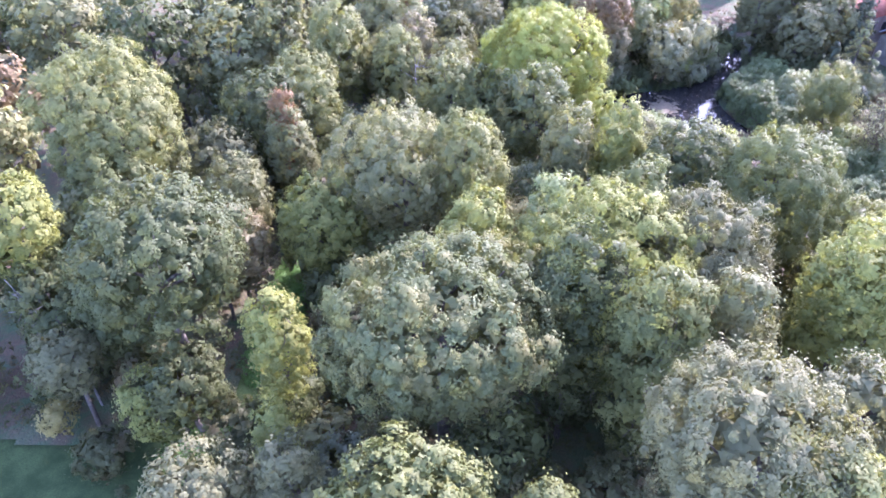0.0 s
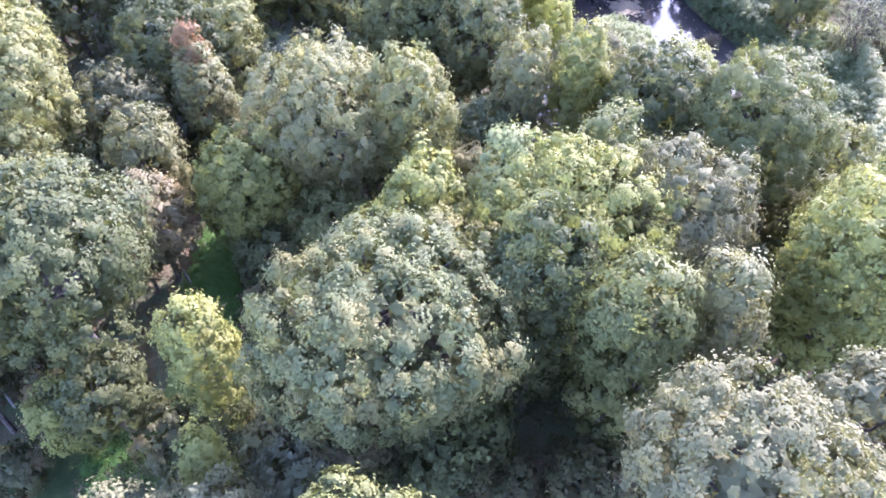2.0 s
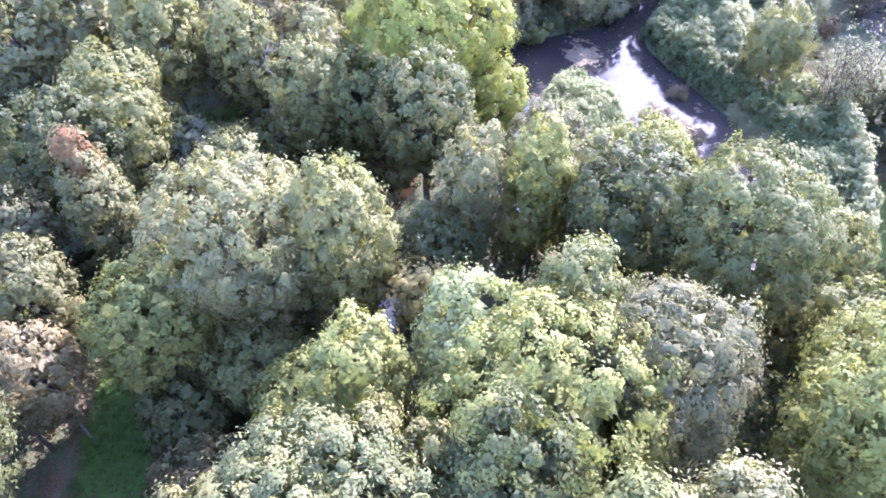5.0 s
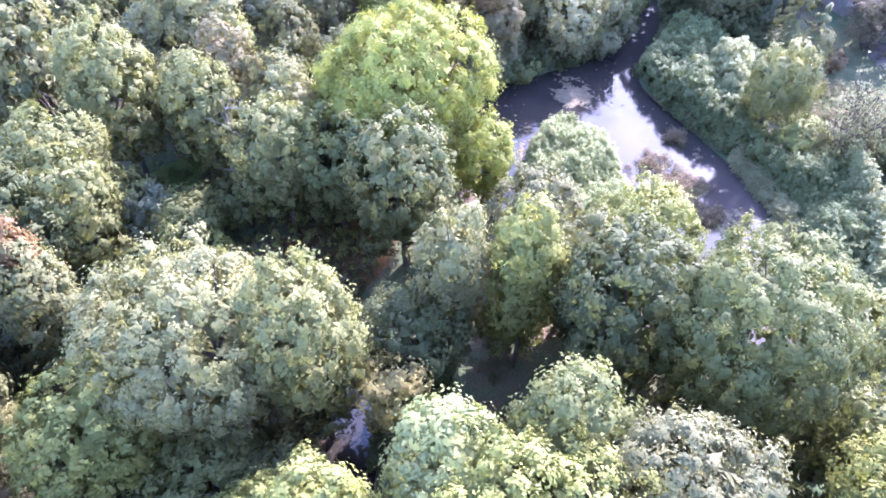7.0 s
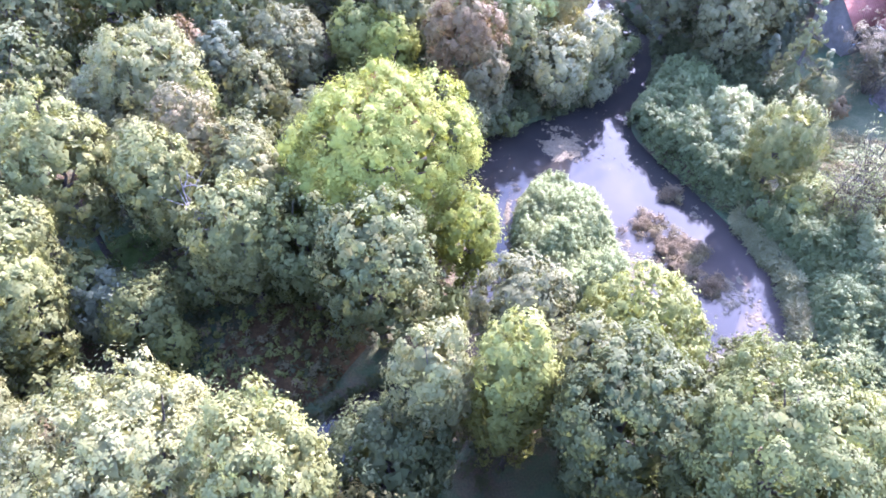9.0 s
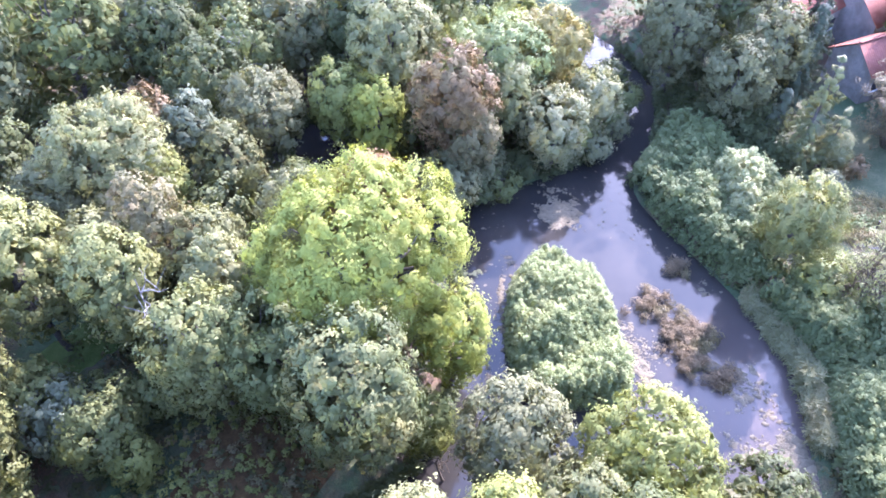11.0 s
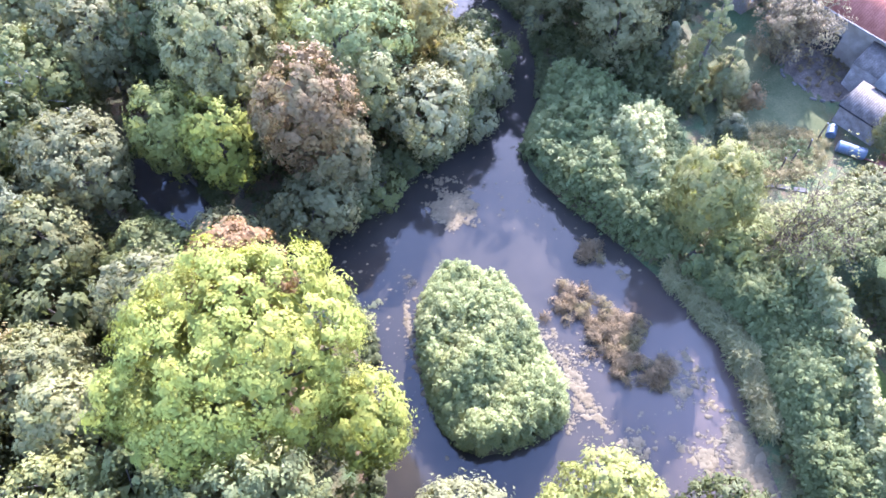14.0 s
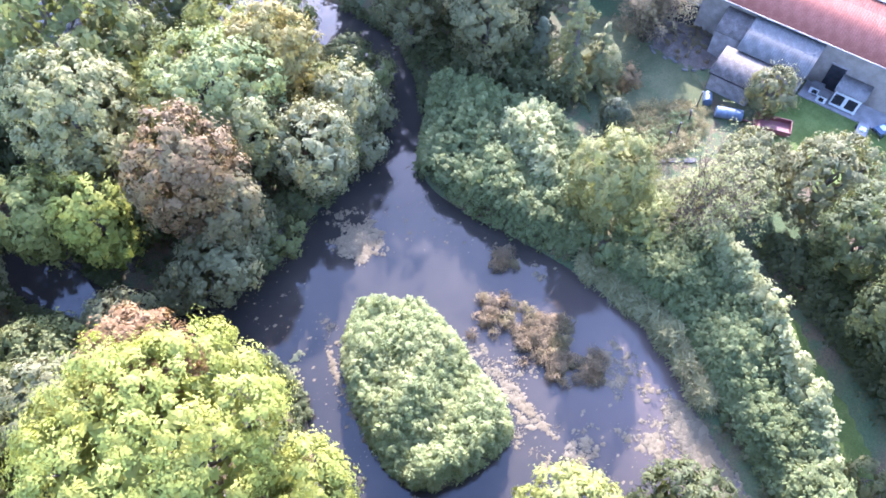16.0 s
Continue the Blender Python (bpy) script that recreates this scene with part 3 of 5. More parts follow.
tree(W, "large pale grey-green willow with airy foliage", -3.6, 45.3, 15.0, 4.7, "willow", low=4, size=0.2, droop=0.3)
tree(W, "yellow-green willow joined to a paler one", 1.9, 44.3, 15.4, 2.8, "tan", low=4, size=0.23, droop=0.5)
tree(B, "green tree below a pale willow", -8.6, 42.6, 11.5, 3.3, "fresh", low=1.5, size=0.24)
tree(B, "small feathery green tree", 2.3, 34.7, 15.9, 2.3, "fresh", low=6, size=0.23)
tree(B, "pale green tree with bright leaf clusters", 7.4, 36.3, 15.5, 2.6, "island", low=7, size=0.24)
tree(S, "yellow-brown bush by the stream", 5.6, 42.3, 9.6, 1.7, "yellow", size=0.23, category="shrub")
tree(S, "olive bushes in the shade of larger trees", 26.4, 39.2, 8, 3.0, "olive", size=0.24, category="shrub")
tree(B, "bright green tree with scattered sunlit leaves", 22.2, 28.4, 18.5, 3.1, "fresh", low=6, size=0.24)
tree(B, "bright green tree with scattered sunlit leaves", 25.0, 31.5, 15.5, 3.2, "fresh", low=5, size=0.24)
tree(W, "thin yellow-green willow bush", 30.3, 42.2, 9.6, 1.9, "tan", size=0.23, category="tree", droop=0.5)
tree(B, "green bush between tall trees", 27.5, 36.0, 11, 2.6, "mid", size=0.24)
tree(B, "large dark green oak with clumped foliage", -15.7, 31.6, 18.1, 4.6, "deep", base=7.0, size=0.25, clump=0.52)
tree(B, "yellow-green tree at the wood's edge", -26.6, 35.6, 16, 2.7, "fresh", size=0.24)
tree(B, "large spreading tree with yellowish-green crown", -24.7, 47.8, 19.1, 5.2, "tan", low=5, size=0.24)
tree(B, "pale green tree in front of a larger crown", -23.4, 42.6, 13.5, 3.2, "mid", low=5, size=0.24)
tree(B, "slender tree with russet top and grey-brown leaves", -12.5, 50.9, 12, 2.0, "olive", low=1.5, size=0.23)
tree(B, "slender russet treetop among dull crowns", -12.9, 52.0, 13.4, 0.9, "russet", low=14, size=0.23)
tree(B, "grey-green tree deep in the wood", -15.2, 55.4, 13.2, 3.6, "deep", low=4, size=0.24)
tree(B, "pale olive tree deep in the wood", -11.7, 57.6, 12.4, 2.4, "tan", low=4, size=0.24)
tree(B, "brown-green tree with thinning leaves", -15.5, 45.2, 11.7, 2.4, "olive", low=3, size=0.23)
tree(B, "russet-leaved small tree with bare branches", -14.9, 40.4, 10, 2.4, "bronze", low=2, size=0.23, cover=1.5)
tree(S, "low russet bush with reddish leaves", -16.0, 39.4, 8.6, 1.3, "bronze", size=0.23, category="shrub", cover=1.4)
tree(B, "slim lime-green tree lit by the sun", -8.7, 27.9, 14.2, 1.6, "fresh", low=12, size=0.24)
tree(S, "lime-green conical shrub at the clearing", -17.2, 28.3, 7.4, 1.8, "fresh", low=1, size=0.23, category="shrub")
tree(S, "grey-green tall shrub at the clearing", -22.6, 29.6, 9, 1.9, "grey", size=0.23, category="shrub")
tree(S, "small yellow shrub on the grass", -24.4, 28.8, 3.6, 1.0, "yellow", size=0.23, category="shrub")
tree(S, "bushes under the oak, leaves darkened for shade", -12.2, 27.2, 5.0, 2.2, "under", size=0.24, category="shrub")
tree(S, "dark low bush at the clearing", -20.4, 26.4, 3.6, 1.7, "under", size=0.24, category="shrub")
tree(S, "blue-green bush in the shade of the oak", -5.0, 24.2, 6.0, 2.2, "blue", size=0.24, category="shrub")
# these two fill shaded gaps, the dark coming from their leaf colour
tree(S, "bush between crowns, its leaves darkened for shade", 5.5, 21.8, 6.5, 2.2, "under", size=0.24, category="shrub")
tree(S, "bush between crowns, its leaves darkened for shade", 9.5, 22.2, 7.5, 2.0, "under", size=0.24, category="shrub")

# ---- trees round the pond ----
tree(B, "big lime-green tree overhanging the pond", 9.4, 63.7, 15.1, 5.4, "lime", base=4.0, cover=2.1, ry=5.0, size=0.18, clump=0.5)
tree(B, "low lime-green bough reaching over the water", 13.6, 59.8, 9.6, 2.0, "lime", low=4, size=0.22, clump=0.48)
tree(B, "dense grey-green tree below the lime-green one", 7.8, 56.4, 13.3, 3.4, "oak", low=2, size=0.24, clump=0.48)
tree(S, "bright green bush on the pond bank", 11.4, 56.2, 5.2, 1.7, "fresh", size=0.24, category="shrub")
tree(B, "yellowish-green tree with a rounded top", 0.2, 60.5, 12.1, 2.8, "tan", low=2, size=0.24)
tree(B, "green tree joined to a yellow-green one", 3.8, 59.6, 11.4, 2.6, "mid", low=2, size=0.24)
tree(B, "pale green tree beside a dead one", 1.2, 65.0, 11.2, 2.0, "willow", low=3, size=0.23)
tree(B, "bright green tree edge below the crown", 4.6, 64.0, 11.2, 2.2, "lime", low=3, size=0.24)
tree(S, "low green bushes lit in places", -6.6, 59.4, 6.2, 2.6, "mid", size=0.24, category="shrub")
tree(S, "low green bushes lit in places", -4.9, 57.4, 4.4, 1.3, "fresh", size=0.24, category="shrub")
tree(S, "low blue-green bush under the willow", -8.6, 60.0, 6.5, 2.2, "blue", size=0.24, category="shrub")
tree(W, "tan-green willow with hanging foliage", -10.6, 67.4, 14.4, 2.9, "tan", low=4, size=0.23, droop=0.4)
tree(W, "tan-green willow with thin foliage", -13.2, 61.0, 12.7, 3.1, "tan", low=3, size=0.23, droop=0.4)
tree(B, "olive-tan tree in the wood", -4.6, 65.2, 13.0, 2.3, "tan", low=4, size=0.23)
tree(B, "grey-pink tree losing its leaves", -3.1, 69.6, 12.3, 2.4, "bronze", low=3, size=0.23, cover=1.3)
tree(B, "grey-green tree with a loose crown", -0.4, 68.2, 10.4, 2.8, "olive", low=2, size=0.23)
tree(B, "pale grey-green tree in the wood", -6.2, 69.4, 10.4, 2.4, "willow", low=2, size=0.23)
tree(B, "pale green rounded tree in the wood", -6.2, 76.0, 13.4, 3.9, "willow", low=3, size=0.23)
tree(B, "brown-leaved small tree in the wood", -4.2, 80.8, 10.8, 1.7, "brown", low=3, size=0.23)
tree(B, "blue-green upright tree in the wood", -1.4, 79.6, 10.6, 2.0, "blue", low=2, size=0.24)
tree(B, "tall ash with loose pale sunlit leaves", 3.5, 82.0, 10.1, 3.1, "grey", low=2, size=0.26)
tree(B, "grey-green tree beside the ash", 0.9, 77.0, 9.4, 2.4, "olive", low=1.5, size=0.24)
tree(S, "green bushy tree at the channel bank", 5.2, 75.2, 6.4, 2.3, "mid", low=1, size=0.24, category="shrub")
tree(S, "dark green bush at the channel bank", 9.9, 75.2, 5.4, 1.8, "grey", low=1, size=0.24, category="shrub")
tree(W, "silvery grey willow behind the lime-green tree", 5.8, 70.2, 10.4, 2.5, "grey", low=2, size=0.23)
tree(B, "red-brown leaved treetop behind the lime-green tree", 10.3, 69.0, 11.9, 2.5, "russet", low=3, size=0.24)
tree(B, "light green small tree in the wood", -3.4, 75.0, 9.8, 1.9, "fresh", low=2, size=0.24)
tree(B, "grey-green tree in the wood", -9.4, 74.4, 11, 2.8, "grey", low=2, size=0.24)
tree(B, "dark tree behind the ash", -0.6, 86.0, 10.5, 3.2, "deep", low=2, size=0.25)
tree(B, "yellow-green double-crowned tree over the channel", 9.3, 82.6, 9.7, 2.2, "fresh", low=4, size=0.24)
tree(B, "yellow-green double-crowned tree over the channel", 11.8, 80.5, 9.6, 2.1, "lime", low=3, size=0.24)
tree(B, "tall tree with faded pinkish-brown leaves beside the pond", 17.4, 78.3, 12.4, 3.0, "brown", low=7.0, size=0.24, clump=0.45)
tree(B, "olive-brown leaved tree in front of a taller brown one", 18.2, 77.1, 8.6, 2.1, "bronze", low=2.0, size=0.24, clump=0.45)
tree(B, "grey-green shaded bush hanging over the dark water", 16.2, 75.4, 5.4, 2.5, "grey", low=0.4, size=0.24)
tree(B, "large pale green domed tree", 14.0, 86.2, 13.0, 3.9, "willow", low=3, size=0.24)
tree(W, "small pale willow before the domed tree", 13.9, 82.7, 9.6, 1.5, "willow", low=3, size=0.23, droop=0.3)
tree(B, "light green tree with a flat-topped crown", 21.8, 84.5, 10.9, 4.2, "island", low=3, size=0.24)
tree(B, "soft green tree behind the brown one", 21.8, 80.8, 9.6, 2.6, "willow", low=2, size=0.24)
tree(B, "yellow-leaved autumn tree by the river", 26.6, 85.5, 10.2, 2.9, "yellow", low=2, size=0.24)
tree(W, "pale silvery willow leaning over the pond", 25.2, 78.2, 7.6, 2.7, "silver", low=0.8, size=0.24, droop=0.3)
tree(W, "pale silvery willow leaning over the river", 29.3, 80.7, 7.4, 2.1, "silver", low=0.8, size=0.24, droop=0.3)

# ---- trees of the bank and the garden ----
tree(W, "yellow-green weeping tree on the bank", 37.3, 64.2, 9.5, 2.3, "tan", low=1.2, size=0.25, droop=0.6, cover=1.6, slim=0.2, clump=0.45)
tree(S, "pale-leaved climbing plant in a mound", 39.6, 62.2, 3.8, 2.2, "island", low=0.4, size=0.3, category="shrub")
twiggy("willow_shrub", "bare brown twiggy willow with few leaves", 41.4, 60.0, 8.6, 2.3, TWIG, "tan", stems=18, leaves=7)
tree(S, "grey-green garden shrub by the lawn", 47.6, 60.6, 5.2, 2.3, "grey", low=0.6, size=0.24, category="shrub")
tree(S, "olive garden bush beside the bare willow", 45.2, 59.6, 5.4, 2.2, "olive", low=0.6, size=0.23, category="shrub")
tree(B, "grey-green tree at the garden edge", 48.8, 56.4, 7.6, 2.9, "grey", low=0.8, size=0.24)
tree(B, "dark green tree at the garden edge", 46.4, 52.2, 9.2, 2.7, "deep", low=0.8, size=0.24)
tree(B, "dark green tree at the garden edge", 43.8, 47.6, 10.0, 2.8, "deep", low=0.8, size=0.24)
tree(B, "grey-green tree in the shade", 43.0, 45.6, 7.6, 1.7, "grey", low=1, size=0.24)
tree(S, "dull olive bush at the path", 37.4, 43.6, 1.8, 1.1, "olive", low=0.6, size=0.24, category="shrub")
conifer("fir_tree", "tall drooping fir at the garden edge", 45.0, 75.0, 10.4, 3.0, "fir", size=0.2)
conifer("fir_tree", "smaller drooping fir beside a taller one", 46.4, 73.6, 6.4, 1.9, "fir", size=0.2, tiers=8)
conifer("fir_tree", "slim blue-green fir beside the pond bank", 43.8, 77.2, 6.0, 1.3, "blue")
tree(S, "dark clipped columnar garden shrub", 43.5, 69.2, 4.7, 0.85, "conifer", low=0.6, size=0.14, category="shrub", cover=3)
tree(S, "pale grass-like garden bush", 47.0, 73.6, 4.0, 1.2, "reed", low=0.6, size=0.24, category="shrub", slim=0.12, cover=2)
tree(S, "small brown-leaved garden bush", 48.1, 72.0, 2.6, 0.8, "brown", low=0.6, size=0.23, category="shrub")
twiggy("garden_tree", "thin feathery garden tree with faded pale brown leaves", 53.2, 74.9, 6.4, 2.5, TWIG, "faded", stems=22, category="tree", leaves=16)
tree(B, "small green tree beside the shed", 53.6, 63.9, 5.2, 1.5, "grey", low=1.2, size=0.23)
# three dark trees in the paler grey leaf, which paints in hazy light
tree(B, "tall tree behind the river bank, greyed for haze", 38.2, 86.0, 11, 3.1, "grey", low=1, size=0.25)
tree(B, "tall tree behind the bank plants, greyed for haze", 40.6, 79.6, 9.4, 2.6, "grey", low=1, size=0.25)
tree(B, "tree behind the bank, leaves greyed for haze", 44.2, 82.0, 10.4, 3.2, "grey", low=1, size=0.25)
tree(B, "tall green tree behind the barn", 61.0, 84.0, 13, 3.8, "mid", low=1, size=0.3)
tree(B, "tall green tree behind the barn", 69.0, 79.0, 13, 3.8, "mid", low=1, size=0.3)
tree(S, "green leafy bush overhanging the water", 19.4, 77.2, 4.2, 1.7, "grey", low=0.5, size=0.25, category="shrub", z=0.2)
tree(S, "bright green leafy bush overhanging the water", 27.6, 79.4, 3.4, 1.3, "fresh", low=0.5, size=0.25, category="shrub", z=0.2)
tree(S, "green leafy bush overhanging the water", 31.0, 81.6, 4.0, 1.4, "mid", low=0.5, size=0.25, category="shrub", z=0.2)
tree(S, "dark green leafy bush overhanging the water", 32.4, 85.6, 4.5, 1.6, "deep", low=0.5, size=0.25, category="shrub", z=0.2)
tree(S, "green leafy bush overhanging the water", 30.2, 90.5, 6.0, 2.2, "mid", low=0.5, size=0.25, category="shrub", z=0.2)
tree(S, "dark green leafy bush overhanging the water", 24.5, 95.5, 8.0, 2.6, "deep", low=0.5, size=0.25, category="shrub", z=0.2)
tree(S, "green leafy bush overhanging the water", 19.0, 93.0, 9.0, 3.0, "mid", low=0.5, size=0.25, category="shrub", z=0.2)
tree(S, "bright green leafy bush overhanging the water", 25.5, 90.5, 8.5, 2.6, "fresh", low=0.5, size=0.25, category="shrub", z=0.2)
for bx, by, bt, br, bl in ((13.6, 76.2, 3.0, 1.4, "grey"), (18.6, 75.5, 3.2, 1.5, "deep"), (20.6, 75.9, 2.8, 1.4, "mid"), (22.6, 77.4, 3.0, 1.3, "deep"), (26.8, 78.6, 2.6, 1.3, "grey"), (29.0, 78.6, 2.8, 1.3, "silver"), (31.5, 80.6, 3.0, 1.2, "grey"), (33.2, 83.6, 3.6, 1.4, "mid")):
    tree(S, "leafy bush hanging low over the pond water", bx, by, bt, br, bl, low=0.2, size=0.24, category="shrub", z=0.1)
tree(S, "green bush between oak and willow", -3.6, 40.4, 8, 2.7, "mid", size=0.26, category="shrub")
tree(S, "green bush between oak and willow", -0.9, 37.0, 9.5, 2.2, "fresh", size=0.26, category="shrub")
tree(S, "olive bush beside the stream", 0.2, 40.2, 7, 1.8, "olive", size=0.26, category="shrub")
tree(S, "dark green bush below the pale willow", -7.2, 45.6, 8, 2.6, "deep", size=0.26, category="shrub")
tree(B, "green tree behind the channel", 2.0, 89.5, 11, 3.0, "mid", low=1, size=0.27)
tree(B, "grey-green tree behind the channel", 6.4, 92.0, 11.5, 3.0, "grey", low=1, size=0.27)
tree(B, "dark tree behind the channel", 10.6, 91.4, 11, 2.8, "deep", low=1, size=0.27)
tree(B, "pale tree behind the channel", 3.0, 96.0, 12, 3.2, "willow", low=1, size=0.27)
tree(B, "green tree behind the channel", 12.5, 97.5, 11, 3.0, "mid", low=1, size=0.27)
tree(B, "dark tree behind the channel", -3.8, 92.0, 12, 3.2, "deep", low=1, size=0.27)
tree(S, "dark bush between oak and ride", -7.6, 38.6, 6.5, 2.2, "deep", size=0.26, category="shrub")
tree(S, "dark bush between oak and ride", -6.8, 34.8, 6.5, 2.1, "under", size=0.26, category="shrub")
tree(S, "green bush between oak and ride", -9.6, 42.0, 7, 2.0, "mid", size=0.26, category="shrub")
tree(B, "dull brown-green tree in the shade of the wood", -23.8, 41.0, 12, 3.2, "olive", low=1.5, size=0.26)
tree(B, "dark green tree behind the clearing", -20.8, 36.6, 11, 2.6, "deep", low=1.5, size=0.26)
tree(B, "dark green tree behind the clearing", -28.6, 38.4, 12, 3.0, "deep", low=1.5, size=0.26)
tree(B, "grey-green tree deep in the wood", -18.6, 50.6, 11, 3.0, "grey", low=2, size=0.26)
conifer("cypress_tree", "dark drooping cypress behind the garden", 47.2, 81.2, 11.5, 2.0, "conifer", tiers=13)
conifer("cypress_tree", "dark drooping cypress behind the garden", 49.4, 83.4, 12.0, 2.0, "conifer", tiers=13)
conifer("cypress_tree", "dark drooping cypress behind the garden", 50.8, 86.4, 11.5, 2.0, "conifer", tiers=13)
conifer("cypress_tree", "dark drooping cypress behind the garden", 47.0, 85.4, 12.5, 2.1, "conifer", tiers=13)
# two added trees whose dark leaves fill the shaded zone beside the oak
tree(B, "dark green tree added to darken the shaded clearing", -20.2, 33.4, 12, 2.8, "deep", low=1.5, size=0.26)
tree(B, "dark green tree added to darken the shaded clearing", -24.4, 34.0, 11, 2.6, "deep", low=1.5, size=0.26)
# dark-leaved bushes added to stand for the shade below the oak's crown
tree(S, "dark-leaved bush for the shade under the oak", -15.4, 28.9, 8.2, 2.4, "deep", size=0.26, category="shrub")
tree(S, "dark-leaved bush for the shade under the oak", -18.4, 30.6, 6.5, 2.2, "under", size=0.26, category="shrub")
tree(S, "bush on the wooded shore, its leaves darkened for shade", 22.7, 78.0, 2.4, 1.3, "under", low=0.5, size=0.25, category="shrub", z=0.3)
tree(S, "bush on the wooded shore, its leaves darkened for shade", 20.9, 77.6, 2.6, 1.3, "under", low=0.5, size=0.25, category="shrub", z=0.3)
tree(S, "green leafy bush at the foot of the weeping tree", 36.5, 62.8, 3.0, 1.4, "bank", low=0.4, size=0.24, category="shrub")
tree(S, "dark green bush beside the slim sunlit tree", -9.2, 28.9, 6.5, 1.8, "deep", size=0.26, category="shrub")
# the large oak's shaded skirt, made of added dark-leaved bushes
tree(S, "dark-leaved bush for the shade under the large oak", -2.4, 24.8, 6.5, 2.2, "under", size=0.26, category="shrub")
tree(S, "dark-leaved bush for the shade under the large oak", 2.4, 24.4, 6.5, 2.2, "deep", size=0.26, category="shrub")

# ---- the wood further off ----
def far_wood():
    """More trees of the same wood, out of reach of the flight, each a copy of one of seven kinds."""
    kinds = []
    for leaf, top, r, label in (("deep", 14, 3.8, "dark green tree in the far wood"), ("mid", 13, 3.6, "green tree in the far wood"), ("willow", 13, 4.0, "pale green tree in the far wood"),
            ("grey", 12, 3.4, "grey-green tree in the far wood"), ("olive", 13, 3.6, "olive tree in the far wood"), ("tan", 12, 3.4, "tan-green tree in the far wood"), ("brown", 12, 2.8, "brown-leaved tree in the far wood")):
        kinds.append((tree("broadleaf_tree", label, 0, 0, top, r, leaf, low=1.0, size=0.6, z=0.0, cover=1.5, fill=0.5, clump=0.7, group="far wood"), r))
    rng = np.random.default_rng(7)
    spots, used = [], [0] * len(kinds)
    standing = [(o.location.x, o.location.y) for o in scene.objects if o.type == "EMPTY" and o.get("category") in ("tree", "conifer")]
    tries = rng.uniform((-75, 6), (100, 150), (6000, 2))
    water = edge_distance(tries[:, 0], tries[:, 1], POND)
    for (x, y), w in zip(tries, water):
        seen = (-28 < x < 36 and 12 < y < 52) or (-14 < x < 36 and 52 <= y < 86)
        garden = math.hypot(x - 52.6, y - 91) < 8.5 or math.hypot(x - 60, y - 90) < 7.5 or math.hypot(x - 56, y - 83) < 7 or (x > 33 and 40 < y < 82) or (x > 55 and y < 89)
        clearing = -40 < x < -6 and y < 31
        if seen or garden or clearing or w < 2.0 or math.hypot(x - 6, y - 24) < 9 or (y < 30 and x < 26):
            continue
        if any(math.hypot(x - a, y - b) < 4.6 for a, b in spots) or any(math.hypot(x - a, y - b) < 4.4 for a, b in standing):
            continue
        spots.append((x, y))
        if len(spots) >= 175:
            break
    for i, (x, y) in enumerate(spots):
        k = int(rng.choice(len(kinds), p=[0.26, 0.2, 0.14, 0.14, 0.12, 0.09, 0.05]))
        s = rng.uniform(0.75, 1.15)
        m = Matrix.LocRotScale((x, y, height_at(x, y)), Euler((0, 0, rng.uniform(0, 6.28))), (s * rng.uniform(0.9, 1.15), s * rng.uniform(0.9, 1.15), s))
        if used[k] == 0:
            kinds[k][0].matrix_basis = m
        else:
            src = kinds[k][0]
            keep = src.scale.copy()
            src.scale = (1, 1, 1)
            copy_thing(src, m)
            src.scale = keep
        used[k] += 1


far_wood()


def understorey():
    """Bushes in the gaps between the tall trees, copies of four kinds."""
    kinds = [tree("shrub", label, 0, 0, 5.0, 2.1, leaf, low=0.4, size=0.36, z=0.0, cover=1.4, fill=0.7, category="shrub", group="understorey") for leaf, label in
             (("under", "bush below the taller trees, darkened for shade"), ("deep", "dark green bush below the taller trees"), ("mid", "green bush below the taller trees"), ("olive", "olive bush below the taller trees"))]
    rng = np.random.default_rng(21)
    tries = rng.uniform((-28, 14), (32, 92), (900, 2))
    water = edge_distance(tries[:, 0], tries[:, 1], POND)
    spots = []
    for (x, y), w in zip(tries, water):
        open_ground = (-7 < x < 8 and 50 < y < 60) or (-15.5 < x < -10 and 27 < y < 48) or (x < -10 and y < 30) or (-16 < x < -5 and 62 < y < 73) or (11 < x < 21 and 38 < y < 45)
        if open_ground or w < 1.4 or any(math.hypot(x - a, y - b) < 3.3 for a, b in spots):
            continue
        spots.append((x, y))
        if len(spots) >= 110:
            break
    for i, (x, y) in enumerate(spots):
        k = i % 4
        s = rng.uniform(0.7, 1.25)
        m = Matrix.LocRotScale((x, y, height_at(x, y)), Euler((0, 0, rng.uniform(0, 6.28))), (s, s, s * rng.uniform(0.8, 1.3)))
        if i < 4:
            kinds[k].matrix_basis = m
        else:
            keep = kinds[k].scale.copy()
            kinds[k].scale = (1, 1, 1)
            copy_thing(kinds[k], m)
            kinds[k].scale = keep


understorey()


# ---- dead wood ----
def bough(name, label, base, top, spread, material, seed, forks=7):
    rng = np.random.default_rng(seed)
    base, top = np.array(base, float), np.array(top, float)
    pieces = [limb(rng, (0, 0, 0), top - base, 0.09, 0.03, 0.1, 6)]
    for i in range(forks):
        s = (top - base) * rng.uniform(0.35, 0.95)
        e = s + unit(rng.normal(size=3) + np.array([0, 0, 0.7])) * spread * rng.uniform(0.5, 1)
        pieces.append(limb(rng, s, e, 0.045, 0.012, 0.15, 4))
        for j in range(2):
            e2 = s + (e - s) * 0.6 + rng.normal(size=3) * spread * 0.35
            pieces.append(limb(rng, s + (e - s) * 0.5, e2, 0.025, 0.008, 0.1, 3))
    v, f = join(pieces)
    ob = tagged(new(name, mesh_data(name, v, f, material, True)), label, "dead tree")
    ob.location = base
    return ob


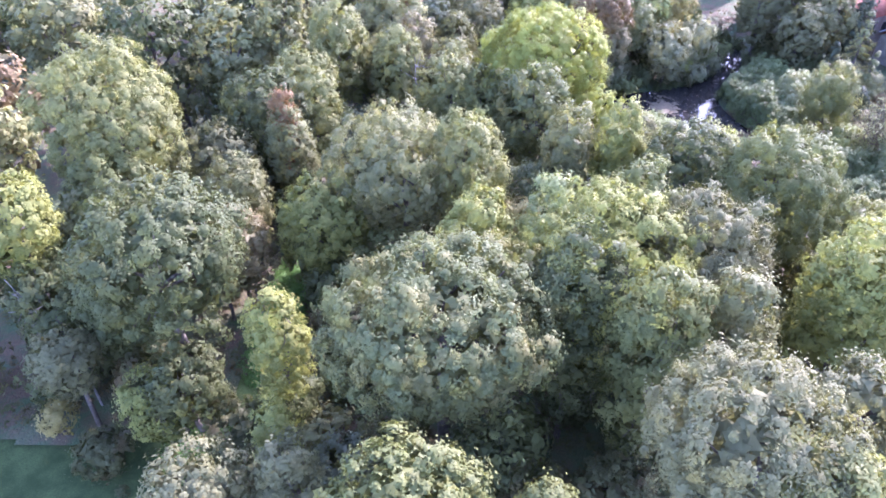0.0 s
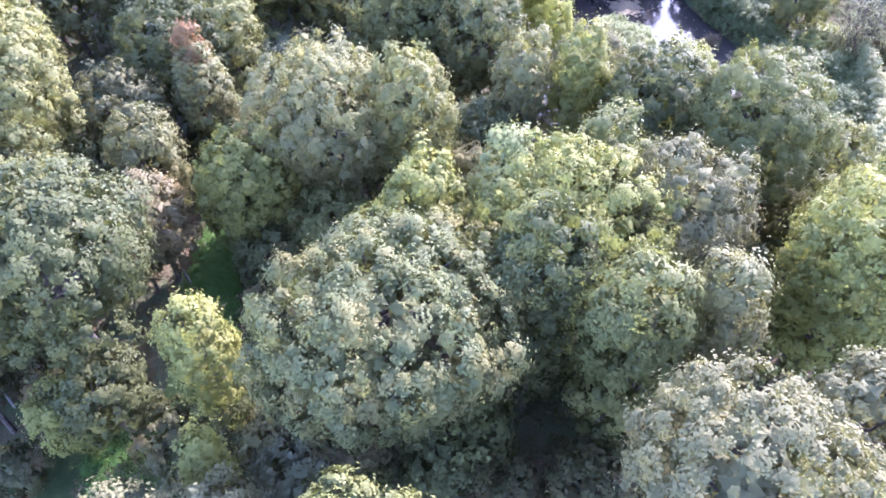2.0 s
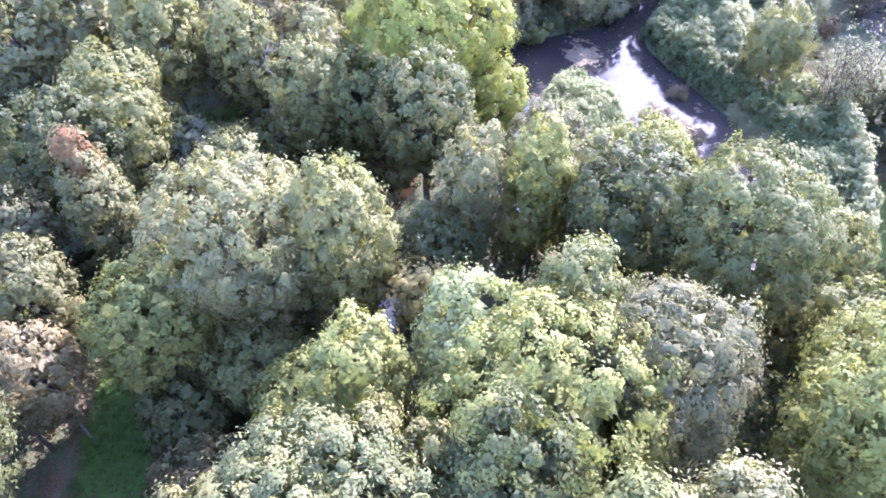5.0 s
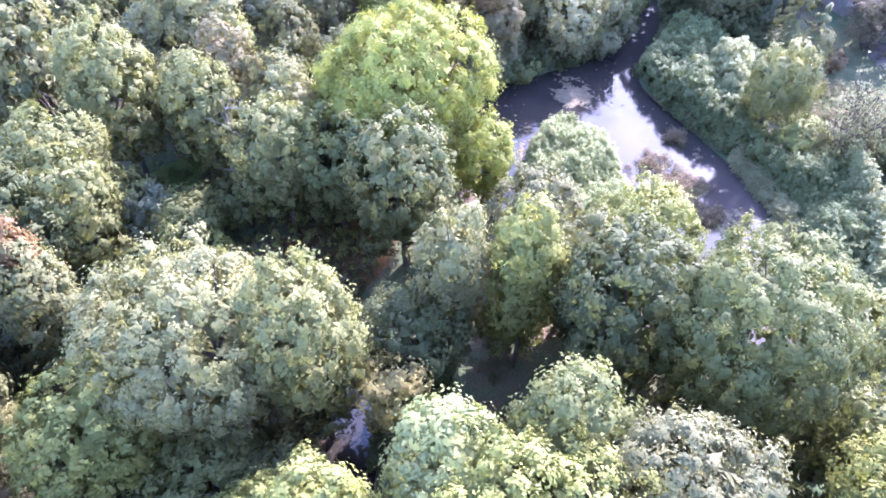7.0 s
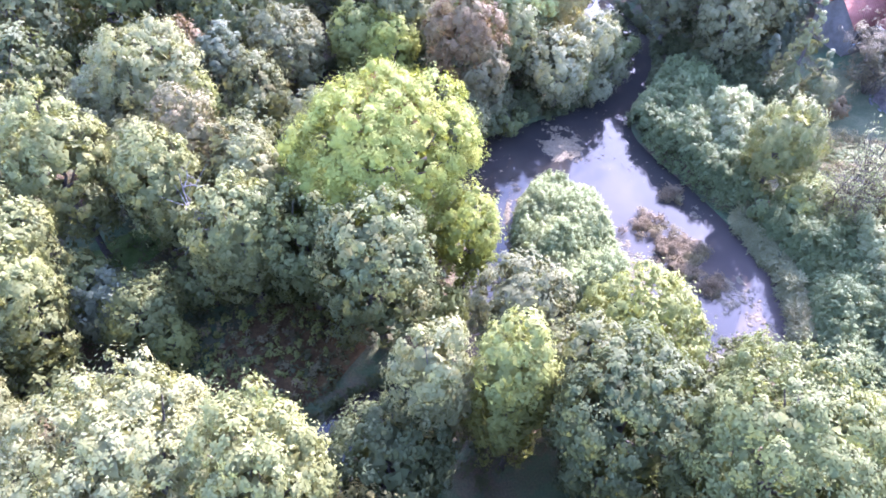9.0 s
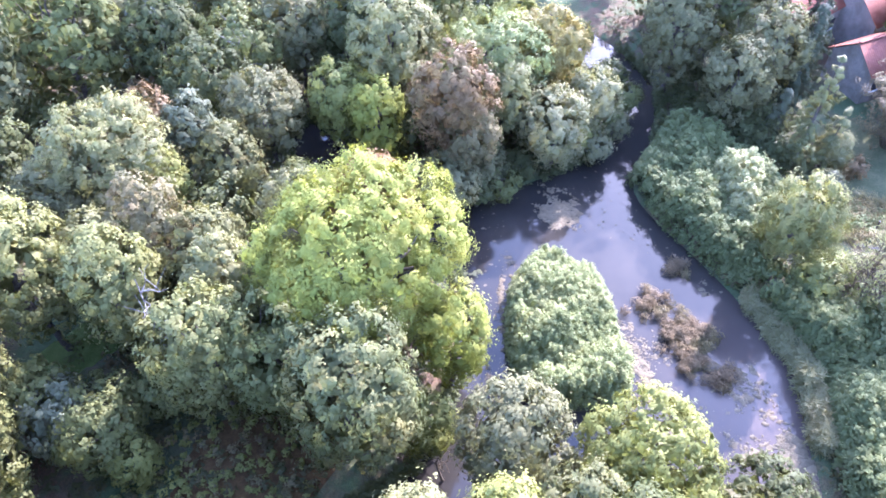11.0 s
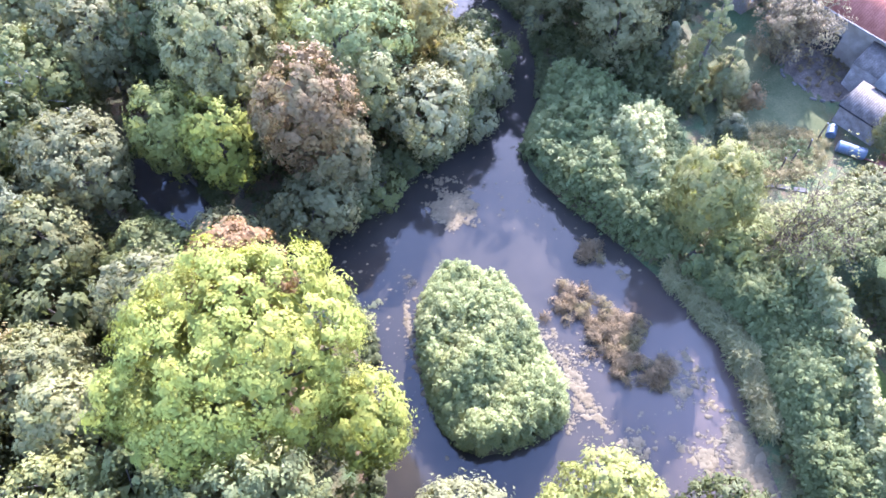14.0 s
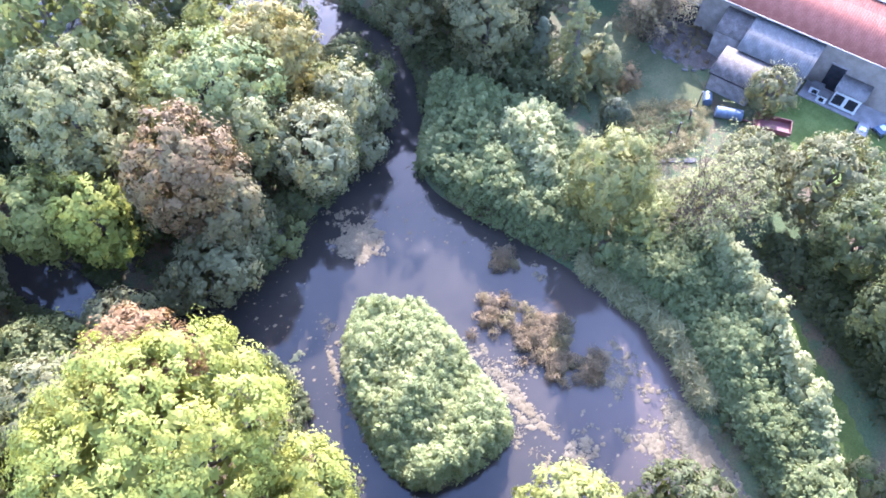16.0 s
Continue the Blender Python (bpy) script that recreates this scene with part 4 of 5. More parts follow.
bough("dead_tree", "bare pale dead tree with forked branches", (-2.6, 62.6, 0.5), (-2.8, 63.8, 10.6), 2.2, DEAD, 3, 11)
bough("dead_tree", "thin bare dead sapling by the grass path", (-8.6, 30.4, 0.5), (-9.4, 31.4, 8.6), 1.6, TWIG, 4, 9)
bough("dead_tree", "leaning pale dead trunk in the shade", (-23.0, 31.2, 0.5), (-26.5, 33.0, 10.5), 1.2, DEAD, 5, 3)
bough("dead_tree", "broken pale dead trunk among russet leaves", (-13.6, 39.4, 0.5), (-15.4, 40.6, 10.2), 1.2, DEAD, 6, 4)
bough("dead_tree", "bare pale dead tree behind the channel", (3.2, 86.6, 0.4), (2.2, 87.4, 9.5), 2.4, DEAD, 9, 12)
bough("dead_tree", "brown dead sapling standing at the water edge", (11.9, 54.2, 0.0), (11.6, 55.0, 3.4), 0.8, TWIG, 8, 10)


# ---- weed on the water ----
def weed_mat(name, label, x, y, rx, ry, n, leaf, size=0.075, turn=0.0, category="water weed", kind="stuff"):
    """A floating mat: ragged rafts of weed in loose clusters, with small flecks round them, a little above one another."""
    rng = next_rng()
    seeds = rng.normal(size=(max(4, n // 60), 2)) * 0.55
    m = max(20, n // 3)
    p = seeds[rng.integers(0, len(seeds), m)] + rng.normal(size=(m, 2)) * 0.17
    p = p * np.array([rx, ry])
    c, s = math.cos(radians(turn)), math.sin(radians(turn))
    p = p @ np.array([[c, s], [-s, c]])
    r = size * np.where(rng.random(m) < 0.16, rng.uniform(1.2, 2.8, m), rng.uniform(0.25, 1.0, m))
    z = rng.uniform(0.012, 0.06, m)
    k, an = 9, rng.uniform(0, 6.283, m)
    rim = []
    for i in range(k):
        w, rr = an + i * 2 * math.pi / k, r * rng.uniform(0.25, 1.3, m)
        rim.append(np.stack([p[:, 0] + np.cos(w) * rr, p[:, 1] + np.sin(w) * rr * 0.8, z - 0.008], 1))
    v = np.concatenate([np.stack(rim, 1), np.stack([p[:, 0], p[:, 1], z + 0.15 * r], 1)[:, None]], 1).reshape(-1, 3)
    i = np.arange(m)[:, None] * (k + 1)
    f = np.stack([np.stack([i[:, 0] + q, i[:, 0] + (q + 1) % k, i[:, 0] + k], 1) for q in range(k)], 1).reshape(-1, 3)
    ob = tagged(new(name, mesh_data(name, v, f, LEAF[leaf])), label, category, kind=kind)
    ob.location = (x, y, 0)
    return ob


def dry_clump(name, label, x, y, rx, ry, clumps, high, leaf="dry"):
    """Dead stalks standing out of the shallow water."""
    rng = next_rng()
    p = rng.normal(size=(clumps, 2)) * np.array([rx, ry]) * 0.5
    c = np.stack([p[:, 0], p[:, 1], rng.uniform(0.1, high, clumps)], 1)
    o = unit(np.stack([rng.normal(size=clumps) * 0.6, rng.normal(size=clumps) * 0.6, np.ones(clumps)], 1))
    v = sprays(rng, c, o, 46, 0.45, 0.46, -0.2, slim=0.055)
    v[:, 2] = np.maximum(v[:, 2], -0.05)
    ob = tagged(new(name, leaf_mesh(name, v, LEAF[leaf])), label, "reeds")
    ob.location = (x, y, 0)
    return ob


weed_mat("floating_weed", "pale floating weed mat beside the willow", 24.6, 73.4, 1.2, 1.0, 6500, "scum", 0.12, turn=-40)
weed_mat("floating_weed", "pale floating weed mat beside the willow", 25.2, 75.4, 1.2, 0.8, 494, "scum", turn=-40)
weed_mat("floating_weed", "thin pale floating weed", 31.6, 66.4, 0.9, 0.6, 228, "scum")
weed_mat("floating_weed", "thin pale floating weed", 32.5, 64.2, 0.7, 0.5, 285, "scum")
weed_mat("floating_weed", "pale weed fringe beside the island", 26.0, 60.6, 0.8, 2.0, 798, "scum", turn=10)
weed_mat("floating_weed", "pale weed fringe below the island", 25.2, 56.6, 1.4, 0.9, 456, "scum")
weed_mat("floating_weed", "thin brownish weed under the surface", 16.6, 68.2, 1.0, 0.9, 209, "reed", 0.12)
weed_mat("floating_weed", "small pale floating weed patch", 16.3, 60.6, 0.7, 0.7, 209, "scum")
weed_mat("floating_weed", "loose pale weed on the shallow water", 26.4, 54.2, 1.6, 1.0, 900, "scum", 0.12)
weed_mat("floating_weed", "loose pale weed on the shallow water", 32.2, 56.0, 1.3, 1.5, 900, "scum", 0.12)
weed_mat("floating_weed", "loose pale weed on the shallow water", 30.6, 51.8, 1.2, 2.0, 900, "scum", 0.13)
weed_mat("floating_weed", "beige scum along the shore", 32.4, 50.6, 0.8, 2.6, 3600, "scum", 0.17, turn=-12)
weed_mat("floating_weed", "beige scum along the shore", 31.4, 47.2, 0.8, 2.4, 3000, "scum", 0.17, turn=-18)
weed_mat("floating_weed", "pale weed round the dead reeds", 28.4, 60.8, 1.9, 2.2, 900, "scum", 0.09)
weed_mat("floating_weed", "thin weed beside the island's edge", 18.9, 66.0, 0.3, 2.6, 304, "scum", turn=-8)
weed_mat("floating_weed", "pale weed fringe along the island shore", 25.9, 58.6, 0.5, 2.2, 1600, "scum", 0.11, turn=6)
weed_mat("floating_weed", "pale weed fringe along the island shore", 18.3, 65.4, 0.4, 2.6, 900, "scum", 0.1, turn=-14)
weed_mat("floating_weed", "thin weed at the head of the island", 20.4, 69.6, 1.4, 0.5, 247, "scum", turn=20)
dry_clump("dead_reeds", "brown dead reeds standing in shallow water", 28.3, 63.8, 1.3, 1.3, 24, 0.45)
dry_clump("dead_reeds", "brown dead reeds standing in shallow water", 29.6, 60.8, 1.9, 1.8, 66, 0.5)
dry_clump("dead_reeds", "brown dead reeds standing in shallow water", 29.0, 58.7, 1.3, 1.0, 34, 0.45)
dry_clump("dead_reeds", "small clump of dark dead reeds", 30.6, 57.2, 0.8, 0.7, 22, 0.4)
dry_clump("dead_reeds", "thin brown reed clump in open water", 31.5, 66.4, 1.0, 0.8, 18, 0.4)


def specks():
    rng = next_rng()
    n = 700
    p = rng.uniform((15, 44), (36, 78), (n * 3, 2))
    keep = (edge_distance(p[:, 0], p[:, 1], POND) < -0.4) & (edge_distance(p[:, 0], p[:, 1], ISLE) > 0.3) & (value_noise(p[:, 0], p[:, 1], 2.0, 3) > 0.1)
    p = p[keep][:n]
    q, an = [], rng.uniform(0, 6.283, len(p))
    r = 0.02 + 0.16 * rng.random(len(p)) ** 4
    for k in range(4):
        w = an + k * math.pi / 2
        q.append(np.stack([p[:, 0] + np.cos(w) * r, p[:, 1] + np.sin(w) * r * 0.7, np.full(len(p), 0.01)], 1))
    v = np.stack(q, 1).reshape(-1, 3)
    tagged(new("floating_leaves", mesh_data("floating_leaves", v, quads(v), LEAF["scum"])), "scattered small pale leaves floating on the pond", "floating leaves", kind="stuff")


specks()


# ---- the farmyard ----
def box_bm(sx, sy, sz, bevel=0.02, origin=(0, 0, 0)):
    bm = bmesh.new()
    bmesh.ops.create_cube(bm, size=1.0)
    for v in bm.verts:
        v.co = Vector((v.co.x * sx + origin[0], v.co.y * sy + origin[1], (v.co.z + 0.5) * sz + origin[2]))
    if bevel:
        bmesh.ops.bevel(bm, geom=bm.edges[:], offset=bevel, segments=1, affect="EDGES")
    return bm


def sheet_mesh(name, width, length, material, waves=6, depth=0.014, thick=0.02):
    """A corrugated roof sheet, falling along -y from its upper edge at y = 0."""
    n = waves * 4
    xs = np.linspace(0, width, n + 1)
    zs = depth * np.sin(np.linspace(0, waves * 2 * math.pi, n + 1))
    v, f = [], []
    for y, dz in ((0, 0), (-length, 0), (-length, -thick), (0, -thick)):
        v += [(x, y, z + dz) for x, z in zip(xs, zs)]
    m = n + 1
    for a, b in ((0, 1), (1, 2), (2, 3), (3, 0)):
        for i in range(n):
            f.append((a * m + i, b * m + i, b * m + i + 1, a * m + i + 1))
    return mesh_data(name, v, f, material)


# x along the barn's wall (towards the camera's side of the yard), y away from the pond
YARD = Matrix.Translation((57.4, 71.5, 0.52)) @ Matrix.Rotation(math.atan2(-11.3, 3.1), 4, "Z")


def roof_slope(parent, material, x0, x1, y_low, z_low, y_high, z_high, width, name="roof_sheet"):
    """Roof sheets side by side between a low and a high edge."""
    run, rise = y_high - y_low, z_high - z_low
    n = max(1, round((x1 - x0) / width))
    w = (x1 - x0) / n
    me = sheet_mesh(name, w + 0.04, math.hypot(run, rise), material)
    for i in range(n):
        at = Matrix.Translation((x0 + i * w, y_high, z_high + 0.004 * (i % 2))) @ Matrix.Rotation(math.atan2(rise, run), 4, "X")
        child(name, me, parent, at=at)


def barn():
    ob = tagged(new("barn"), "long farm barn with red roof and pale walls", "barn")
    ob.matrix_basis = YARD
    eave, ridge, half = 4.1, 6.0, 3.5
    for y0 in (0.35, 2 * half - 0.35):
        part("wall", box_bm(34, 0.3, eave + 0.1, 0.02, (9, y0, 0)), RENDER, ob)
    for x0 in (-7.85, 25.85):
        bm = bmesh.new()
        prof = [(0.5, 0), (2 * half - 0.5, 0), (2 * half - 0.5, eave), (half, ridge - 0.15), (0.5, eave)]
        a = [bm.verts.new((x0 - 0.13, y, z)) for y, z in prof]
        b = [bm.verts.new((x0 + 0.13, y, z)) for y, z in prof]
        bm.faces.new(a)
        bm.faces.new(b[::-1])
        for i in range(5):
            bm.faces.new((a[i], b[i], b[(i + 1) % 5], a[(i + 1) % 5]))
        bmesh.ops.recalc_face_normals(bm, faces=bm.faces[:])
        part("gable", bm, RENDER, ob)
    roof_slope(ob, ROOF_RED, -8.3, 26.3, -0.2, eave - 0.1, half, ridge, 1.05)
    child("rear_roof", sheet_mesh("rear_roof", 34.6, 4.1, ROOF_RED, 40), ob, at=Matrix.Translation((26.3, half, ridge)) @ Matrix.Rotation(math.pi, 4, "Z") @ Matrix.Rotation(math.atan2(1.9, 3.6), 4, "X"))
    part("ridge_cap", box_bm(34.8, 0.35, 0.1, 0.03, (9, half, ridge - 0.02)), CONCRETE, ob, "pale ridge capping")
    for x0, w in ((-3.2, 2.6), (9.2, 1.1), (16.5, 2.2)):
        d = part("door", box_bm(w, 0.08, 2.3, 0.01, (x0, 0.14, 0.02)), DARK, ob, "dark open doorway")
        part("door_frame", box_bm(w + 0.2, 0.06, 0.14, 0.01, (x0, 0.13, 2.34)), TIMBER, d)
    part("gutter", box_bm(34.4, 0.12, 0.1, 0.03, (9, -0.24, eave - 0.2)), TIMBER, ob)


def house(x, y, rz, length, width, eave, ridge, label, windows=2, chimney=True):
    """A small house: pale walls, windows, a ridged roof of red sheets and a chimney."""
    ob = tagged(new("house"), label, "house")
    ob.matrix_basis = Matrix.Translation((x, y, height_at(x, y) - 0.05)) @ Matrix.Rotation(radians(rz), 4, "Z")
    hl, hw = length / 2, width / 2
    for s in (-1, 1):
        part("wall", box_bm(length, 0.25, eave, 0.01, (0, s * (hw - 0.13), 0)), RENDER, ob)
        bm = bmesh.new()
        prof = [(-hw + 0.27, 0), (hw - 0.27, 0), (hw - 0.27, eave), (0, ridge - 0.12), (-hw + 0.27, eave)]
        a = [bm.verts.new((s * (hl - 0.14) - 0.12, q, z)) for q, z in prof]
        b = [bm.verts.new((s * (hl - 0.14) + 0.12, q, z)) for q, z in prof]
        bm.faces.new(a)
        bm.faces.new(b[::-1])
        for i in range(5):
            bm.faces.new((a[i], b[i], b[(i + 1) % 5], a[(i + 1) % 5]))
        bmesh.ops.recalc_face_normals(bm, faces=bm.faces[:])
        part("gable", bm, RENDER, ob)
        run, rise = hw + 0.3, ridge - eave + 0.2
        n = max(3, round(length / 1.1))
        w = (length + 0.5) / n
        me = sheet_mesh("roof_sheet", w + 0.03, math.hypot(run, rise), ROOF_RED)
        for i in range(n):
            at = Matrix.Rotation(0 if s < 0 else math.pi, 4, "Z") @ Matrix.Translation((-hl - 0.25 + i * w, 0, ridge + 0.004 * (i % 2))) @ Matrix.Rotation(math.atan2(rise, run), 4, "X")
            child("roof_sheet", me, ob, at=at)
        for i in range(windows):
            wx = (i + 0.5) / windows * length - hl
            win = part("window", box_bm(0.9, 0.06, 1.1, 0.01, (wx, s * (hw + 0.01), eave * 0.4)), DARK, ob, "dark window pane in a white frame")
            part("sill", box_bm(1.1, 0.16, 0.07, 0.01, (wx, s * (hw + 0.06), eave * 0.4 - 0.08)), WHITE, win)
    part("ridge_cap", box_bm(length + 0.5, 0.3, 0.09, 0.02, (0, 0, ridge)), ROOF_RED, ob)
    if chimney:
        part("chimney", box_bm(0.5, 0.5, 1.3, 0.02, (hl * 0.5, 0, ridge - 0.4)), RENDER, ob)
    return ob


def slab(x, y, sx, sy, rz):
    ob = part("garden_slab", box_bm(sx, sy, 0.08, 0.01), STONE, None)
    tagged(ob, "dull grey flat slab lying on the garden path", "slab", "garden slabs")
    ob.matrix_basis = Matrix.Translation((x, y, height_at(x, y) + 0.02)) @ Matrix.Rotation(radians(rz), 4, "Z")


def lean_to():
    ob = tagged(new("lean_to"), "grey sheet-roofed lean-to against the barn", "shed")
    ob.matrix_basis = YARD
    roof_slope(ob, ROOF_GREY, 2.4, 7.6, -2.9, 2.6, 0.12, 3.8, 1.0)
    roof_slope(ob, ROOF_RUST, 0.2, 2.36, -1.9, 2.5, 0.12, 3.4, 1.0, "old_roof_sheet")
    part("old_wall", box_bm(2.1, 0.1, 2.4, 0.01, (1.3, -1.7, 0)), TIMBER, ob)
    part("wall", box_bm(5.0, 0.1, 2.5, 0.01, (5.0, -2.6, 0)), TIMBER, ob)
    for x0 in (2.55, 7.45):
        part("side_wall", box_bm(0.1, 2.6, 2.5, 0.01, (x0, -1.3, 0)), TIMBER, ob)


def shed():
    ob = tagged(new("shed"), "old boarded shed with rusty patched sheet roof", "shed")
    ob.matrix_basis = YARD
    roof_slope(ob, ROOF_RUST, 1.7, 5.3, -5.3, 1.85, -2.8, 2.5, 0.9)
    for i in range(11):
        part("board", box_bm(0.28, 0.04, 1.62, 0.008, (2.0 + i * 0.29, -5.05, 0.02)), TIMBER, ob)
    for x0 in (1.85, 5.05):
        for i in range(7):
            part("board", box_bm(0.04, 0.3, 1.7 + 0.07 * i, 0.008, (x0, -4.85 + i * 0.33, 0.02)), TIMBER, ob)
    part("fascia", box_bm(3.6, 0.05, 0.14, 0.008, (3.5, -5.32, 1.7)), DARK, ob)
    part("verge_board", box_bm(0.05, 2.5, 0.12, 0.008, (1.66, -4.05, 2.0)), DARK, ob)
    for x0 in (1.9, 5.0):
        part("post", box_bm(0.1, 0.1, 1.7, 0.01, (x0, -4.97, 0)), TIMBER, ob)


def hutch():
    ob = tagged(new("animal_hutch"), "small white hutch with grey roof on the yard", "hutch")
    ob.matrix_basis = YARD @ Matrix.Translation((10.8, -0.85, 0.18))
    part("body", box_bm(1.9, 1.3, 1.5, 0.02, (0, 0, 0.15)), WHITE, ob)
    for sx, sy in ((-0.85, -0.55), (0.85, -0.55), (-0.85, 0.55), (0.85, 0.55)):
        part("leg", box_bm(0.08, 0.08, 0.16, 0.005, (sx, sy, 0)), TIMBER, ob)
    child("roof", sheet_mesh("roof", 2.2, 1.7, ROOF_GREY, 11), ob, at=Matrix.Translation((-1.1, 0.8, 1.9)) @ Matrix.Rotation(0.12, 4, "X"))
    for x0 in (-0.5, 0.45):
        part("door", box_bm(0.7, 0.03, 0.9, 0.01, (x0, -0.67, 0.4)), DARK, ob, "dark wire door")


def small_hutch(x, y, w, label):
    ob = tagged(new("crate"), label, "crate")
    ob.matrix_basis = YARD @ Matrix.Translation((x, y, 0.18))
    part("body", box_bm(w, 0.7, 0.6, 0.02), WHITE, ob)
    part("lid", box_bm(w + 0.1, 0.8, 0.06, 0.01, (0, 0, 0.6)), ROOF_GREY, ob)
    part("opening", box_bm(w * 0.5, 0.02, 0.35, 0.005, (0, -0.362, 0.12)), DARK, ob)


def barrel(label, x, y, length, r, rz):
    """A ribbed drum lying on its side."""
    bm = bmesh.new()
    prof = [(0, 0.001), (0, r * 0.93), (0.04, r), (length * 0.3, r), (length * 0.32, r * 1.05), (length * 0.34, r), (length * 0.64, r), (length * 0.66, r * 1.05), (length * 0.68, r), (length - 0.04, r), (length, r * 0.93), (length, 0.001)]
    rings = [[bm.verts.new((x0 - length / 2, q * math.cos(k * math.pi / 9), q * math.sin(k * math.pi / 9) + r)) for k in range(18)] for x0, q in prof]
    for a, b in zip(rings, rings[1:]):
        for k in range(18):
            bm.faces.new((a[k], b[k], b[(k + 1) % 18], a[(k + 1) % 18]))
    bmesh.ops.recalc_face_normals(bm, faces=bm.faces[:])
    ob = tagged(new("barrel"), label, "barrel")
    ob.location, ob.rotation_euler = (x, y, height_at(x, y)), (0, 0, radians(rz))
    part("drum", bm, BLUE, ob)
    cap = bmesh.new()
    bmesh.ops.create_cone(cap, cap_ends=True, segments=10, radius1=0.06, radius2=0.05, depth=0.05, matrix=Matrix.Translation((length * 0.2, 0, 2 * r + 0.01)))
    part("cap", cap, RUBBER, ob)


def trailer(x, y, rz):
    ob = tagged(new("trailer"), "low dark red farm trailer beside the shed", "trailer")
    ob.location, ob.rotation_euler = (x, y, height_at(x, y)), (0, 0, radians(rz))
    part("bed", box_bm(2.6, 1.3, 0.08, 0.01, (0, 0, 0.42)), MAROON, ob)
    for sx, sy, px, py in ((2.6, 0.05, 0, 0.64), (2.6, 0.05, 0, -0.64), (0.05, 1.22, 1.27, 0), (0.05, 1.22, -1.27, 0)):
        part("side", box_bm(sx, sy, 0.36, 0.008, (px, py, 0.5)), MAROON, ob)
    part("drawbar", box_bm(1.0, 0.08, 0.08, 0.01, (-1.8, 0, 0.36)), MAROON, ob)
    for py in (-0.72, 0.72):
        bm = bmesh.new()
        bmesh.ops.create_cone(bm, cap_ends=True, segments=18, radius1=0.3, radius2=0.3, depth=0.16, matrix=Matrix.Translation((0.1, py, 0.3)) @ Matrix.Rotation(math.pi / 2, 4, "X"))
        bmesh.ops.bevel(bm, geom=bm.edges[:], offset=0.02, segments=1, affect="EDGES")
        part("wheel", bm, RUBBER, ob)


def garden_cart(x, y, rz, material, label):
    ob = tagged(new("garden_cart"), label, "cart")
    ob.location, ob.rotation_euler = (x, y, height_at(x, y) + 0.05), (0, 0, radians(rz))
    bm = box_bm(1.1, 0.7, 0.3, 0.03, (0, 0, 0.22))
    for v in bm.verts:
        if v.co.z > 0.45:
            v.co.x *= 1.15
            v.co.y *= 1.1
    part("tub", bm, material, ob)
    part("seat", box_bm(0.4, 0.45, 0.1, 0.02, (-0.1, 0, 0.53)), WHITE, ob)
    for px in (-0.4, 0.4):
        for py in (-0.4, 0.4):
            bm = bmesh.new()
            bmesh.ops.create_cone(bm, cap_ends=True, segments=14, radius1=0.16, radius2=0.16, depth=0.08, matrix=Matrix.Translation((px, py, 0.16)) @ Matrix.Rotation(math.pi / 2, 4, "X"))
            part("wheel", bm, RUBBER, ob)
    part("handle", box_bm(0.5, 0.04, 0.04, 0.005, (-0.8, 0, 0.45)), RUBBER, ob)


def fence_post(x, y, high, lean, label):
    rng = next_rng()
    v, f = limb(rng, (0, 0, -0.2), (lean, 0.1, high), 0.06, 0.05, 0.03, 4)
    ob = tagged(new("fence_post"), label, "post", "garden posts")
    ob.location = (x, y, height_at(x, y))
    child("pole", mesh_data("pole", v, f, BARK, True), ob)
    part("cap", box_bm(0.1, 0.1, 0.05, 0.01, (lean, 0.1, high)), CONCRETE, ob, "pale painted cap")


def sheet_on_land(name, label, poly, lift, material, category):
    """A patch that follows the land, a little above it."""
    poly = np.asarray(poly, float)
    lo, hi = poly.min(0), poly.max(0)
    gx, gy = np.meshgrid(np.arange(lo[0], hi[0], 0.4), np.arange(lo[1], hi[1], 0.4))
    d = edge_distance(gx, gy, poly)
    ny, nx = gx.shape
    z = land_height(gx, gy) + lift - np.where(d > 0, 0.3, 0)
    i = (np.arange(ny - 1)[:, None] * nx + np.arange(nx - 1)[None]).ravel()
    f = np.stack([i, i + 1, i + 1 + nx, i + nx], 1)
    ok = (d.ravel()[f] < 0.45).all(1)
    me = mesh_data(name, np.stack([gx, gy, z], -1).reshape(-1, 3), f[ok], material, True)
    return tagged(new(name, me), label, category, kind="structure")


sheet_on_land("lawn", "mown bright green lawn before the barn", rounded([(51, 63.5), (53.5, 60), (49.5, 55), (52, 46), (66, 44), (63, 56), (59.3, 63.4), (56, 64.5)]), 0.04, LAWN, "lawn")
sheet_on_land("garden_grass", "rough grass between garden and barn", rounded([(42.5, 69), (44, 65), (51, 64.6), (54, 70), (56, 76), (52, 80), (47, 77)]), 0.04, ROUGH_GRASS, "lawn")
sheet_on_land("grass_path", "grass track between bank and garden trees", rounded([(41.8, 56.6), (43.2, 55.6), (43, 52.2), (41.6, 49.4), (40.4, 46.2), (38.6, 42.6), (35, 42.8), (37.6, 47), (39.3, 50.5), (41, 54)]), 0.04, LAWN, "path")
sheet_on_land("grass_path", "sunlit grass ride through the wood", rounded([(-14.5, 28), (-11.5, 28), (-11.8, 34), (-12, 40), (-10, 47), (-12.5, 48), (-14, 42), (-14.4, 35)]), 0.04, LAWN, "path")
# this clearing takes the darkened grass, so its shade is partly painted
sheet_on_land("grass_clearing", "grass clearing at the wood's edge, its shade painted dark", rounded([(-34, 22), (-18, 24), (-11.5, 27), (-12, 31), (-17, 28.8), (-24, 28), (-34, 29)]), 0.04, SHADED_GRASS, "clearing")
